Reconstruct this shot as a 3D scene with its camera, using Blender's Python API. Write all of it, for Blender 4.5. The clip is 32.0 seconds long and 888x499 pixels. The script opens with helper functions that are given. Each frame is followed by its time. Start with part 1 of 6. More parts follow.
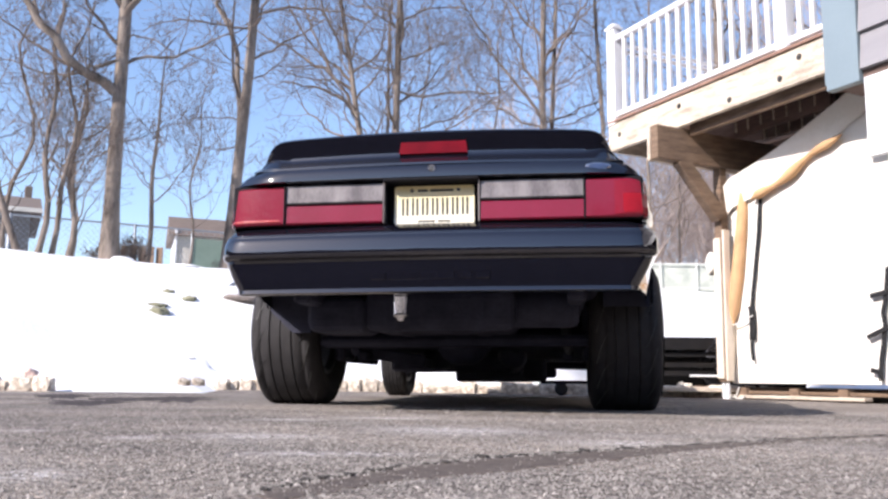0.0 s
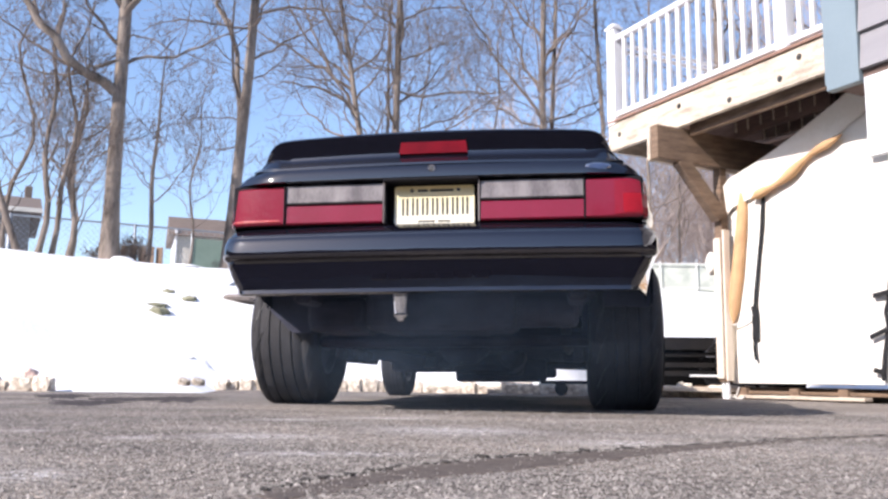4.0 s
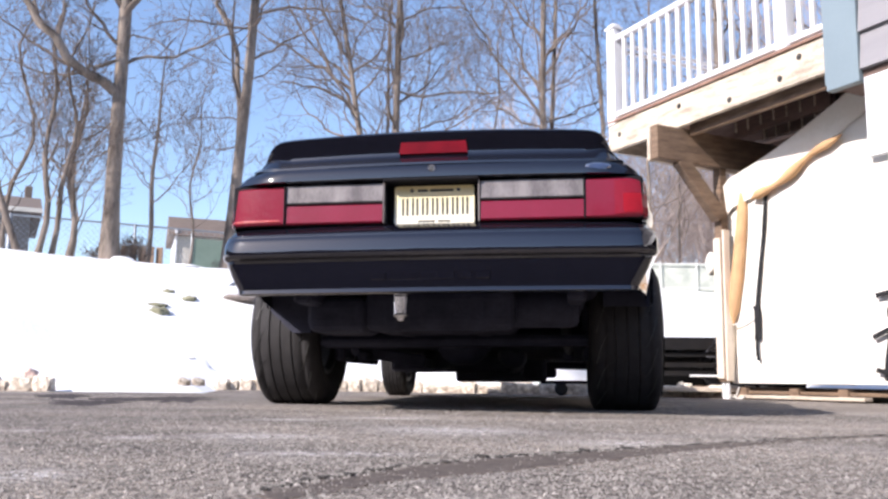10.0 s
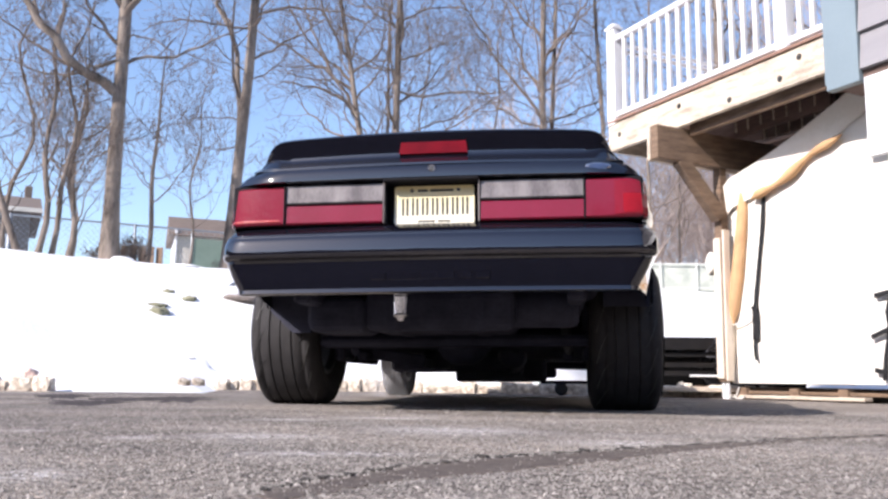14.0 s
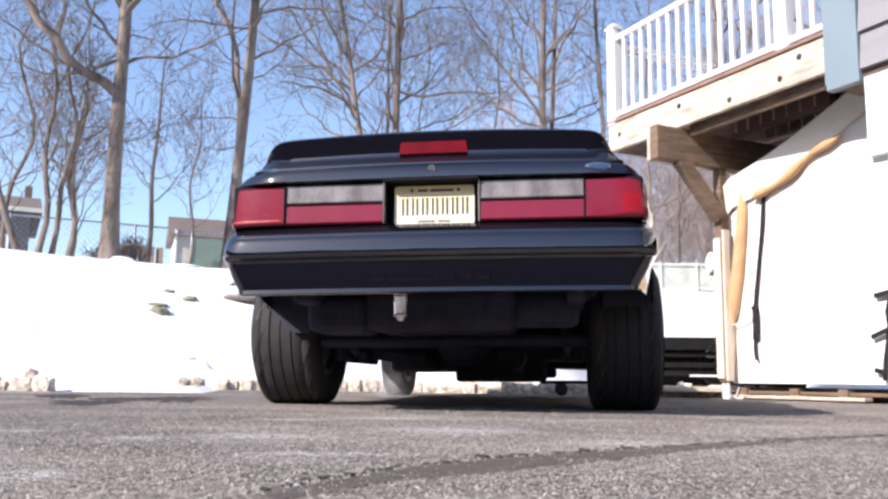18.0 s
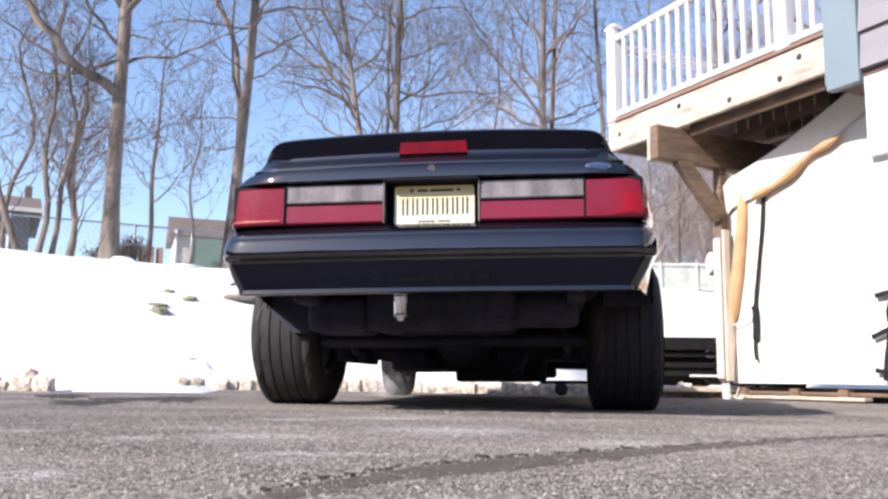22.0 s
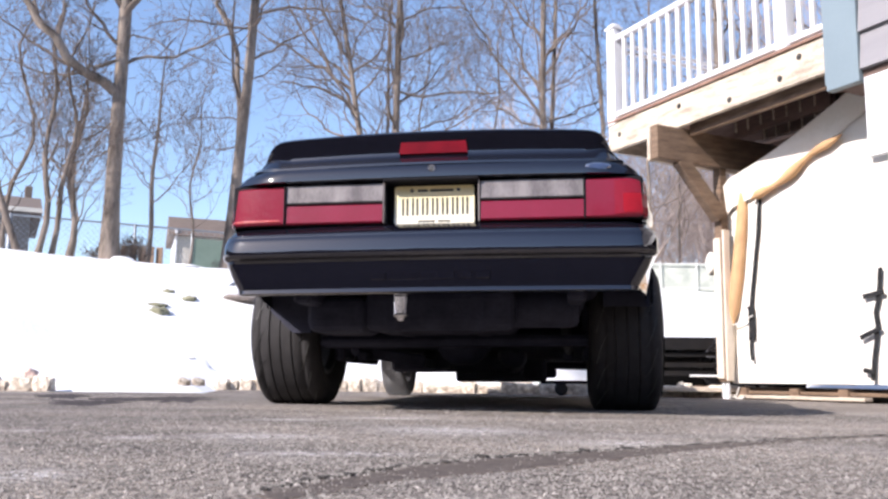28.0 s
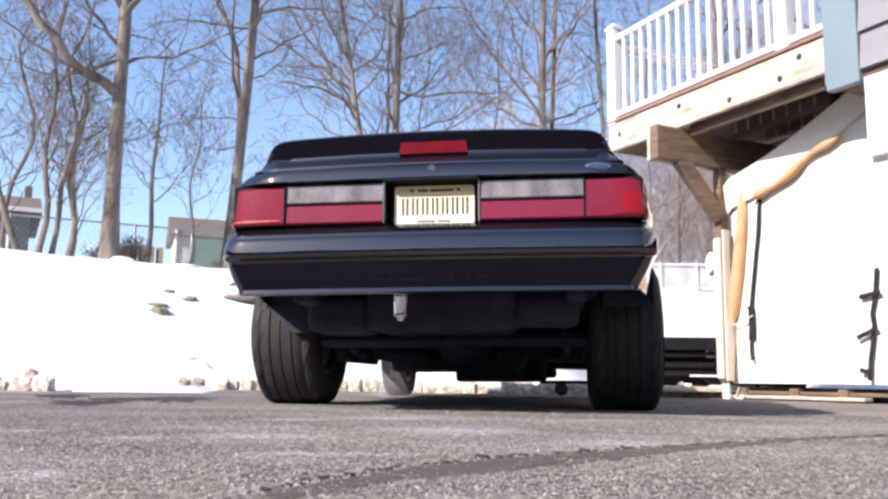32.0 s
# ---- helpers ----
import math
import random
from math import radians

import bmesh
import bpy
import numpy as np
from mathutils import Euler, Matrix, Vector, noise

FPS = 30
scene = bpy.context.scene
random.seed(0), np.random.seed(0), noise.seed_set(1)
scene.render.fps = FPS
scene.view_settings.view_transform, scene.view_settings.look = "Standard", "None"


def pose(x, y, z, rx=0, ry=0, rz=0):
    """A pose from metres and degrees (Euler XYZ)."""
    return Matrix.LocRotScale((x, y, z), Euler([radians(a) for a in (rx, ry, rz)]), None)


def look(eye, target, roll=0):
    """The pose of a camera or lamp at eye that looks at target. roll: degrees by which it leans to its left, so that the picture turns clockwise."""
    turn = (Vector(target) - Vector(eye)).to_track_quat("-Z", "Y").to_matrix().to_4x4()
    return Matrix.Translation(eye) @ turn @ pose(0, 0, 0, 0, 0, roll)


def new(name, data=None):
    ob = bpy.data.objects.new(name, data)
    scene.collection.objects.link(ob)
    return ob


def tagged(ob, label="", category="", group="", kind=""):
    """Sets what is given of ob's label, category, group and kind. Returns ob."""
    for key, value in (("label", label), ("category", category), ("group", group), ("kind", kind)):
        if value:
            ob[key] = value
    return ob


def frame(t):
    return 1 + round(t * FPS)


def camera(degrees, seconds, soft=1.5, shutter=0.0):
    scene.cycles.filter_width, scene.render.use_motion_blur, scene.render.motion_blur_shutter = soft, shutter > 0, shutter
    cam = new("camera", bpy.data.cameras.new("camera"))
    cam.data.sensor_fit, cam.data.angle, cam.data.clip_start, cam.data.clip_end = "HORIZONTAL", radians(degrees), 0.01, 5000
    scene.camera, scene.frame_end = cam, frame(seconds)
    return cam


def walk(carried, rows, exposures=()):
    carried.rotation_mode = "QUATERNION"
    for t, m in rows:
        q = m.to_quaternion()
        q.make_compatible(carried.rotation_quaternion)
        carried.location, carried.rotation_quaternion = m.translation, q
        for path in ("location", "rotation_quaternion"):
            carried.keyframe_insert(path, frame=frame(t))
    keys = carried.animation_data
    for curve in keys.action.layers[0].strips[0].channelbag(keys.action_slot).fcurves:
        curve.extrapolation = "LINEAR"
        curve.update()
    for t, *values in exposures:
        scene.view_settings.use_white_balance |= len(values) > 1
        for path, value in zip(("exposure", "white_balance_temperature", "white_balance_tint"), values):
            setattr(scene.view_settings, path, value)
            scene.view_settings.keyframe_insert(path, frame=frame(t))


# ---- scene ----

EYE = (0.478, -3.127, 0.125)
cam = camera(54.57, 32.0, soft=2.6)
CAM = Matrix.Translation(EYE) @ Euler((0, 0, radians(7.99))).to_matrix().to_4x4() @ Euler((radians(90 + 8.604), 0, 0)).to_matrix().to_4x4() @ Euler((0, 0, radians(0.871))).to_matrix().to_4x4()
walk(cam, [(0, CAM), (32, CAM)], exposures=[(0, 0.78, 6500, 17), (32, 0.78, 6500, 17)])

# ---- light ----
SUN_EL, SUN_TO = radians(32.5), Vector((-0.682, -0.731, 0))
SUN_TO = (SUN_TO.normalized() * math.cos(SUN_EL)) + Vector((0, 0, math.sin(SUN_EL)))
world = bpy.data.worlds.new("sky")
scene.world = world
world.use_nodes = True
sky = world.node_tree.nodes.new("ShaderNodeTexSky")
sky.sky_type, sky.sun_disc = "NISHITA", False
sky.sun_elevation, sky.sun_rotation = SUN_EL, math.atan2(SUN_TO.x, SUN_TO.y)
sky.air_density, sky.dust_density, sky.ozone_density = 1.0, 0.6, 2.6
bg = world.node_tree.nodes["Background"]
world.node_tree.links.new(sky.outputs[0], bg.inputs[0])
bg.inputs[1].default_value = 0.15
sun = new("sun", bpy.data.lights.new("sun", "SUN"))
sun.data.energy, sun.data.angle, sun.data.color = 4.7, radians(0.53), (1.0, 0.95, 0.88)
sun.matrix_world = look((0, 0, 30), Vector((0, 0, 30)) - SUN_TO)


# ---- materials ----
def mat(name, colour, rough=0.6, metal=0.0, colour2=None, scale=8.0, bump=0.0, bump_scale=60.0, coat=0.0, spread=0.5, stretch=(1, 1, 1), random_tint=0.0, spec=0.5):
    """A surface with two scales of colour change and a fine relief."""
    m = bpy.data.materials.new(name)
    m.use_nodes = True
    nt = m.node_tree
    b = nt.nodes["Principled BSDF"]
    b.inputs["Roughness"].default_value, b.inputs["Metallic"].default_value = rough, metal
    b.inputs["Coat Weight"].default_value = coat
    b.inputs["Coat Roughness"].default_value = 0.04
    b.inputs["Specular IOR Level"].default_value = spec
    c1 = (*colour, 1)
    c2 = (*(colour2 or [c * 0.75 for c in colour]), 1)
    co = nt.nodes.new("ShaderNodeTexCoord")
    mp = nt.nodes.new("ShaderNodeMapping")
    mp.inputs["Scale"].default_value = stretch
    nt.links.new(co.outputs["Object"], mp.inputs[0])
    n1, n2 = nt.nodes.new("ShaderNodeTexNoise"), nt.nodes.new("ShaderNodeTexNoise")
    n1.inputs["Scale"].default_value, n1.inputs["Detail"].default_value = scale, 5
    n2.inputs["Scale"].default_value, n2.inputs["Detail"].default_value = bump_scale, 3
    for n in (n1, n2):
        nt.links.new(mp.outputs[0], n.inputs["Vector"])
    mixf = nt.nodes.new("ShaderNodeMath")
    mixf.operation = "MULTIPLY_ADD"
    mixf.inputs[1].default_value, mixf.inputs[2].default_value = 0.35, -0.17
    nt.links.new(n2.outputs[0], mixf.inputs[0])
    add = nt.nodes.new("ShaderNodeMath")
    nt.links.new(n1.outputs[0], add.inputs[0]), nt.links.new(mixf.outputs[0], add.inputs[1])
    ramp = nt.nodes.new("ShaderNodeValToRGB")
    ramp.color_ramp.elements[0].position, ramp.color_ramp.elements[0].color = 0.5 - spread / 2, c2
    ramp.color_ramp.elements[1].position, ramp.color_ramp.elements[1].color = 0.5 + spread / 2, c1
    nt.links.new(add.outputs[0], ramp.inputs[0])
    out = ramp.outputs[0]
    if random_tint:
        info = nt.nodes.new("ShaderNodeObjectInfo")
        hsv = nt.nodes.new("ShaderNodeHueSaturation")
        ma = nt.nodes.new("ShaderNodeMath")
        ma.operation = "MULTIPLY_ADD"
        ma.inputs[1].default_value, ma.inputs[2].default_value = random_tint, 1 - random_tint / 2
        nt.links.new(info.outputs["Random"], ma.inputs[0])
        nt.links.new(ma.outputs[0], hsv.inputs["Value"]), nt.links.new(out, hsv.inputs["Color"])
        out = hsv.outputs[0]
    nt.links.new(out, b.inputs["Base Color"])
    if bump:
        bp = nt.nodes.new("ShaderNodeBump")
        bp.inputs["Strength"].default_value, bp.inputs["Distance"].default_value = 1.0, bump
        nt.links.new(n2.outputs[0], bp.inputs["Height"]), nt.links.new(bp.outputs[0], b.inputs["Normal"])
    return m


# salt that has dried in streaks, and damp stains off the bank: place, half sizes, turn
SALT = ((-0.178, -2.103, 0.06, 0.09, 0.576), (-0.326, -0.593, 0.139, 0.097, 0.31), (-0.092, -0.364, 0.226, 0.101, 0.205), (-0.156, -1.329, 0.159, 0.09, 0.341), (-0.379, -1.454, 0.076, 0.068, 0.477), (-0.7, -1.333, 0.075, 0.053, 0.583), (0.615, -1.269, 0.169, 0.136, -0.074), (0.189, -0.956, 0.249, 0.216, 0.132), (0.097, -1.695, 0.178, 0.049, 0.267))
STAINS = ((-1.632, 0.525, 0.166, 0.354, 0.526), (-1.596, 1.36, 0.18, 0.617, 0.435), (-2.354, 1.497, 0.125, 0.444, 0.552), (-1.796, 1.148, 0.165, 0.336, 0.49))


def asphalt_mat():
    m = bpy.data.materials.new("worn asphalt")
    m.use_nodes = True
    nt = m.node_tree
    b = nt.nodes["Principled BSDF"]
    b.inputs["Roughness"].default_value = 0.85
    b.inputs["Specular IOR Level"].default_value = 0.1
    co = nt.nodes.new("ShaderNodeTexCoord")

    def noise_of(scale, detail=4, stretch=None):
        n = nt.nodes.new("ShaderNodeTexNoise")
        n.inputs["Scale"].default_value, n.inputs["Detail"].default_value = scale, detail
        if stretch:
            mp = nt.nodes.new("ShaderNodeMapping")
            mp.inputs["Scale"].default_value, mp.inputs["Rotation"].default_value = stretch, (0, 0, 0.25)
            nt.links.new(co.outputs["Object"], mp.inputs[0]), nt.links.new(mp.outputs[0], n.inputs["Vector"])
        else:
            nt.links.new(co.outputs["Object"], n.inputs["Vector"])
        return n

    def ramp_of(src, a, ca, z, cz):
        r = nt.nodes.new("ShaderNodeValToRGB")
        r.color_ramp.elements[0].position, r.color_ramp.elements[0].color = a, (*ca, 1)
        r.color_ramp.elements[1].position, r.color_ramp.elements[1].color = z, (*cz, 1)
        nt.links.new(src, r.inputs[0])
        return r.outputs[0]

    def mix(kind, fac, a, c):
        x = nt.nodes.new("ShaderNodeMixRGB")
        x.blend_type = kind
        for i, v in enumerate((fac, a, c)):
            if isinstance(v, float):
                x.inputs[i].default_value = v
            else:
                nt.links.new(v, x.inputs[i])
        return x.outputs[0]

    stones = nt.nodes.new("ShaderNodeTexVoronoi")
    stones.inputs["Scale"].default_value = 190
    nt.links.new(co.outputs["Object"], stones.inputs["Vector"])
    sep = nt.nodes.new("ShaderNodeSeparateColor")
    nt.links.new(stones.outputs["Color"], sep.inputs[0])
    grain = ramp_of(sep.outputs[0], 0.1, (0.115, 0.100, 0.087), 0.95, (0.39, 0.346, 0.302))
    fine = ramp_of(noise_of(330, 2).outputs[0], 0.3, (0.6, 0.6, 0.6), 0.7, (1.3, 1.3, 1.3))
    col = mix("MULTIPLY", 1.0, grain, fine)
    blotch = ramp_of(noise_of(46, 5).outputs[0], 0.36, (0.52, 0.52, 0.53), 0.64, (1.42, 1.41, 1.39))
    col = mix("MULTIPLY", 1.0, col, blotch)
    dark = ramp_of(noise_of(1.3, 7, (0.75, 1.5, 1)).outputs[0], 0.40, (0.62, 0.62, 0.64), 0.62, (1.1, 1.09, 1.08))
    col = mix("MULTIPLY", 1.0, col, dark)
    salt_f = ramp_of(noise_of(2.6, 8, (0.9, 1.15, 1)).outputs[0], 0.52, (0, 0, 0), 0.72, (0.9, 0.9, 0.9))
    salt = mix("MIX", 0.55, col, ramp_of(noise_of(210, 2).outputs[0], 0.35, (0.18, 0.165, 0.155), 0.65, (0.60, 0.56, 0.53)))
    sep2 = nt.nodes.new("ShaderNodeSeparateColor")
    nt.links.new(salt_f, sep2.inputs[0])
    col = mix("MIX", sep2.outputs[0], col, salt)
    for cx, cy, rx, ry, turn in SALT:
        mp, far, fall, cut, mul = (nt.nodes.new(k) for k in ("ShaderNodeMapping", "ShaderNodeVectorMath", "ShaderNodeMapRange", "ShaderNodeMapRange", "ShaderNodeMath"))
        mp.vector_type, far.operation, mul.operation = "TEXTURE", "LENGTH", "MULTIPLY"
        mp.inputs["Location"].default_value, mp.inputs["Rotation"].default_value, mp.inputs["Scale"].default_value = (cx, cy, 0), (0, 0, turn), (rx, ry, 1)
        fall.interpolation_type = "SMOOTHSTEP"
        for node, vals in ((fall, (0.0, 1.4, 0.95, 0.0)), (cut, (0.42, 0.60, 0.0, 1.0))):
            for k, v in enumerate(vals):
                node.inputs[k + 1].default_value = v
        for p, q in ((co.outputs["Object"], mp.inputs[0]), (mp.outputs[0], far.inputs[0]), (far.outputs["Value"], fall.inputs[0]), (noise_of(60, 8).outputs[0], cut.inputs[0]), (fall.outputs[0], mul.inputs[0]), (cut.outputs[0], mul.inputs[1])):
            nt.links.new(p, q)
        col = mix("MIX", mul.outputs[0], col, ramp_of(noise_of(210, 2).outputs[0], 0.3, (0.36, 0.335, 0.32), 0.7, (0.80, 0.77, 0.74)))
    nt.links.new(col, b.inputs["Base Color"])
    fine_bump, wide_bump = nt.nodes.new("ShaderNodeBump"), nt.nodes.new("ShaderNodeBump")
    fine_bump.inputs["Distance"].default_value, wide_bump.inputs["Distance"].default_value = 0.0035, 0.012
    nt.links.new(noise_of(150, 4).outputs[0], fine_bump.inputs["Height"])
    nt.links.new(noise_of(9, 6, (0.6, 1.4, 1)).outputs[0], wide_bump.inputs["Height"])
    nt.links.new(wide_bump.outputs[0], fine_bump.inputs["Normal"]), nt.links.new(fine_bump.outputs[0], b.inputs["Normal"])
    return m


ASPHALT = asphalt_mat()
TAR = mat("sealed asphalt", (0.120, 0.094, 0.078), 0.85, 0, (0.05, 0.039, 0.033), 34, 0.004, 160, spread=0.55)
CRACK = mat("near-black crack", (0.045, 0.039, 0.035), 0.95, 0, (0.02, 0.018, 0.016), 40, 0.004, 120)
SNOW = mat("old snow", (0.84, 0.845, 0.85), 0.75, 0, (0.78, 0.79, 0.805), 2.5, 0.006, 14, spec=0.2)
KERBSTONE = mat("rough kerb stone", (0.92, 0.84, 0.72), 0.9, 0, (0.40, 0.32, 0.24), 3.5, 0.02, 9, random_tint=0.3, spread=0.4)
DARKSCREEN = mat("dark reflection screen", (0.062, 0.048, 0.040), 0.9, 0, (0.026, 0.020, 0.018), 1.5, 0.2, 5)
PINKSTONE = mat("pinkish stone", (0.75, 0.55, 0.47), 0.9, 0, (0.55, 0.38, 0.32), 25, 0.01, 60)
BROWNROCK = mat("flat brown stone", (0.34, 0.29, 0.25), 0.9, 0, (0.13, 0.105, 0.09), 14, 0.02, 40)
ROCK = mat("mossy rock", (0.30, 0.29, 0.19), 0.9, 0, (0.14, 0.14, 0.09), 9, 0.02, 30)
PAINT = mat("black car paint", (0.006, 0.006, 0.010), 0.04, 0, (0.004, 0.004, 0.007), 3, 0.0004, 7, coat=0.3, spec=1.0, stretch=(0.35, 1, 5))
TRIMBLACK = mat("black plastic", (0.011, 0.011, 0.014), 0.7, 0, None, 12, 0.0006, 300, spec=0.12)
# darker copy of the deck timber: the shade under the deck is in its colour
SHADEDWOOD = mat("joist timber darkened for shade", (0.175, 0.115, 0.095), 0.85, 0, (0.095, 0.065, 0.055), 5, 0.004, 25, stretch=(1, 1, 6))
# lifted and tinted blue: a bluish veil over the darks is painted in
UNDER = mat("greasy black steel", (0.044, 0.046, 0.068), 0.7, 0.0, (0.022, 0.023, 0.036), 9, 0.002, 70, spec=0.15)
RUBBER = mat("tyre rubber", (0.026, 0.024, 0.025), 0.8, 0, (0.014, 0.013, 0.0145), 20, 0.0012, 120)
REDLENS = mat("dark red lens", (0.20, 0.010, 0.030), 0.22, 0, (0.17, 0.008, 0.022), 9, 0.0010, 110, coat=0.25, spec=0.45, stretch=(1, 1, 0.4))
BRAKELENS = mat("red brake lens", (0.15, 0.002, 0.006), 0.2, 0, (0.085, 0.001, 0.004), 12, 0.0005, 160, coat=0.05, spec=0.15)
# two brighter lens reds that paint light falling on the outer lenses
REDHALFLIT = mat("half-lit red lens", (0.235, 0.008, 0.022), 0.22, 0, (0.20, 0.006, 0.016), 14, 0.001, 130, coat=0.2, spec=0.4)
REDLIT = mat("bright red lit lens", (0.32, 0.006, 0.014), 0.3, 0, (0.24, 0.005, 0.012), 30, 0.001, 160, coat=0.1, spec=0.3)
CLEARLENS = mat("smoked clear lens", (0.25, 0.225, 0.22), 0.25, 0.1, (0.115, 0.10, 0.098), 12, 0.0012, 90, coat=0.25, stretch=(1.4, 1, 0.6), spread=0.4, spec=0.4)
CHROME = mat("polished steel", (0.62, 0.62, 0.64), 0.22, 1.0, (0.45, 0.45, 0.47), 30)
BRIGHTSTEEL = mat("bright steel", (0.84, 0.84, 0.86), 0.08, 1.0, (0.55, 0.55, 0.56), 30)
PLATE = mat("pale yellow plate", (0.84, 0.76, 0.50), 0.4, 0, (0.78, 0.70, 0.46), 14, 0.0004, 90)
nt = PLATE.node_tree
co, sp, mr, fade = nt.nodes.new("ShaderNodeTexCoord"), nt.nodes.new("ShaderNodeSeparateXYZ"), nt.nodes.new("ShaderNodeMapRange"), nt.nodes.new("ShaderNodeMixRGB")
mr.inputs[1].default_value, mr.inputs[2].default_value = 0.70, 0.85
fade.inputs[1].default_value, fade.inputs[2].default_value = (0.80, 0.78, 0.66, 1), (0.82, 0.69, 0.34, 1)
for a, b in ((co.outputs["Object"], sp.inputs[0]), (sp.outputs["Z"], mr.inputs[0]), (mr.outputs[0], fade.inputs[0]), (fade.outputs[0], nt.nodes["Principled BSDF"].inputs["Base Color"])):
    nt.links.new(a, b)
INK = mat("dark ink", (0.03, 0.03, 0.028), 0.5, 0)
BLUE = mat("blue badge", (0.04, 0.065, 0.14), 0.3, 0, None, 20, coat=0.1, spec=0.3)
GLASS = mat("tinted glass", (0.012, 0.014, 0.016), 0.05, 0, None, 4, coat=1.0)
ALLOY = mat("dull alloy", (0.14, 0.14, 0.15), 0.5, 0.8, (0.08, 0.08, 0.085), 18)
WHITEPAINT = mat("white vinyl", (0.82, 0.82, 0.82), 0.45, 0, (0.74, 0.74, 0.75), 4, 0.0006, 80)
TIMBER = mat("weathered pale timber", (0.70, 0.61, 0.50), 0.85, 0, (0.33, 0.27, 0.21), 3.6, 0.006, 28, stretch=(1.2, 1.2, 5), spread=0.42)
OLDWOOD = mat("brown treated timber", (0.24, 0.16, 0.105), 0.85, 0, (0.095, 0.062, 0.042), 5, 0.004, 25, stretch=(1, 1, 6))
DECKWOOD = mat("reddish deck board", (0.30, 0.18, 0.13), 0.8, 0, (0.2, 0.12, 0.09), 7, 0.002, 30)
STEEL = mat("dull bolt steel", (0.12, 0.11, 0.10), 0.5, 0.8, None, 40)
PALEBOARD = mat("pale cream board", (0.76, 0.68, 0.57), 0.8, 0, (0.58, 0.49, 0.39), 6, 0.003, 30, stretch=(2, 2, 0.6))
SIDING = mat("warm grey siding", (0.26, 0.25, 0.262), 0.6, 0, (0.22, 0.213, 0.225), 3, 0.0015, 40, stretch=(0.3, 0.3, 6))
BLUETRIM = mat("pale blue trim board", (0.19, 0.245, 0.275), 0.55, 0, (0.17, 0.222, 0.25), 3, 0.001, 40)
CANVAS = mat("white canvas", (0.80, 0.77, 0.71), 0.85, 0, (0.70, 0.66, 0.58), 3, 0.004, 30)
TANCANVAS = mat("tan canvas", (0.60, 0.37, 0.19), 0.85, 0, (0.46, 0.27, 0.14), 7, 0.004, 40)
STRAP = mat("black webbing", (0.007, 0.007, 0.008), 0.8, 0, None, 30, 0.001, 300)
ROPE = mat("white rope", (0.75, 0.73, 0.68), 0.9, 0, None, 40)
BARK = mat("grey brown bark", (0.33, 0.275, 0.23), 0.95, 0, (0.05, 0.041, 0.037), 5, 0.0022, 30, stretch=(1, 1, 0.3), spread=0.46, spec=0.1)
# darker than BARK: the limbs' shadow side is put into the colour
LIMBSHADE = mat("limb bark darkened for shade", (0.27, 0.22, 0.185), 0.95, 0, (0.075, 0.058, 0.048), 6, 0.002, 30, stretch=(1, 1, 0.4), spec=0.1)
TWIG = mat("brown twig", (0.25, 0.205, 0.18), 0.95, 0, (0.07, 0.055, 0.047), 3, spec=0.1)
# paleness of the far brush painted in, offsetting its self-shadow
FARTWIG = mat("far brown twig lifted pale", (0.52, 0.43, 0.38), 0.95, 0, (0.34, 0.275, 0.245), 1)
GREYWALL = mat("grey house wall", (0.12, 0.112, 0.11), 0.8, 0, (0.09, 0.085, 0.083), 2)
TANROOF = mat("brown shingles", (0.17, 0.13, 0.105), 0.9, 0, (0.12, 0.095, 0.08), 4, 0.01, 12)
SHEDWALL = mat("cream shed wall", (0.55, 0.52, 0.46), 0.8, 0, None, 2)
GREENSHEET = mat("green screen cloth", (0.20, 0.27, 0.22), 0.8, 0, (0.14, 0.20, 0.165), 3)
PALEWIRE = mat("pale fence wire", (0.7, 0.7, 0.68), 0.5, 0.0, None, 5)
WIRE = mat("galvanised wire", (0.30, 0.33, 0.36), 0.5, 0.6, None, 5)
TRAILER = mat("black painted steel", (0.006, 0.006, 0.007), 0.5, 0.0, (0.014, 0.012, 0.011), 6, 0.001, 50, spec=0.2)


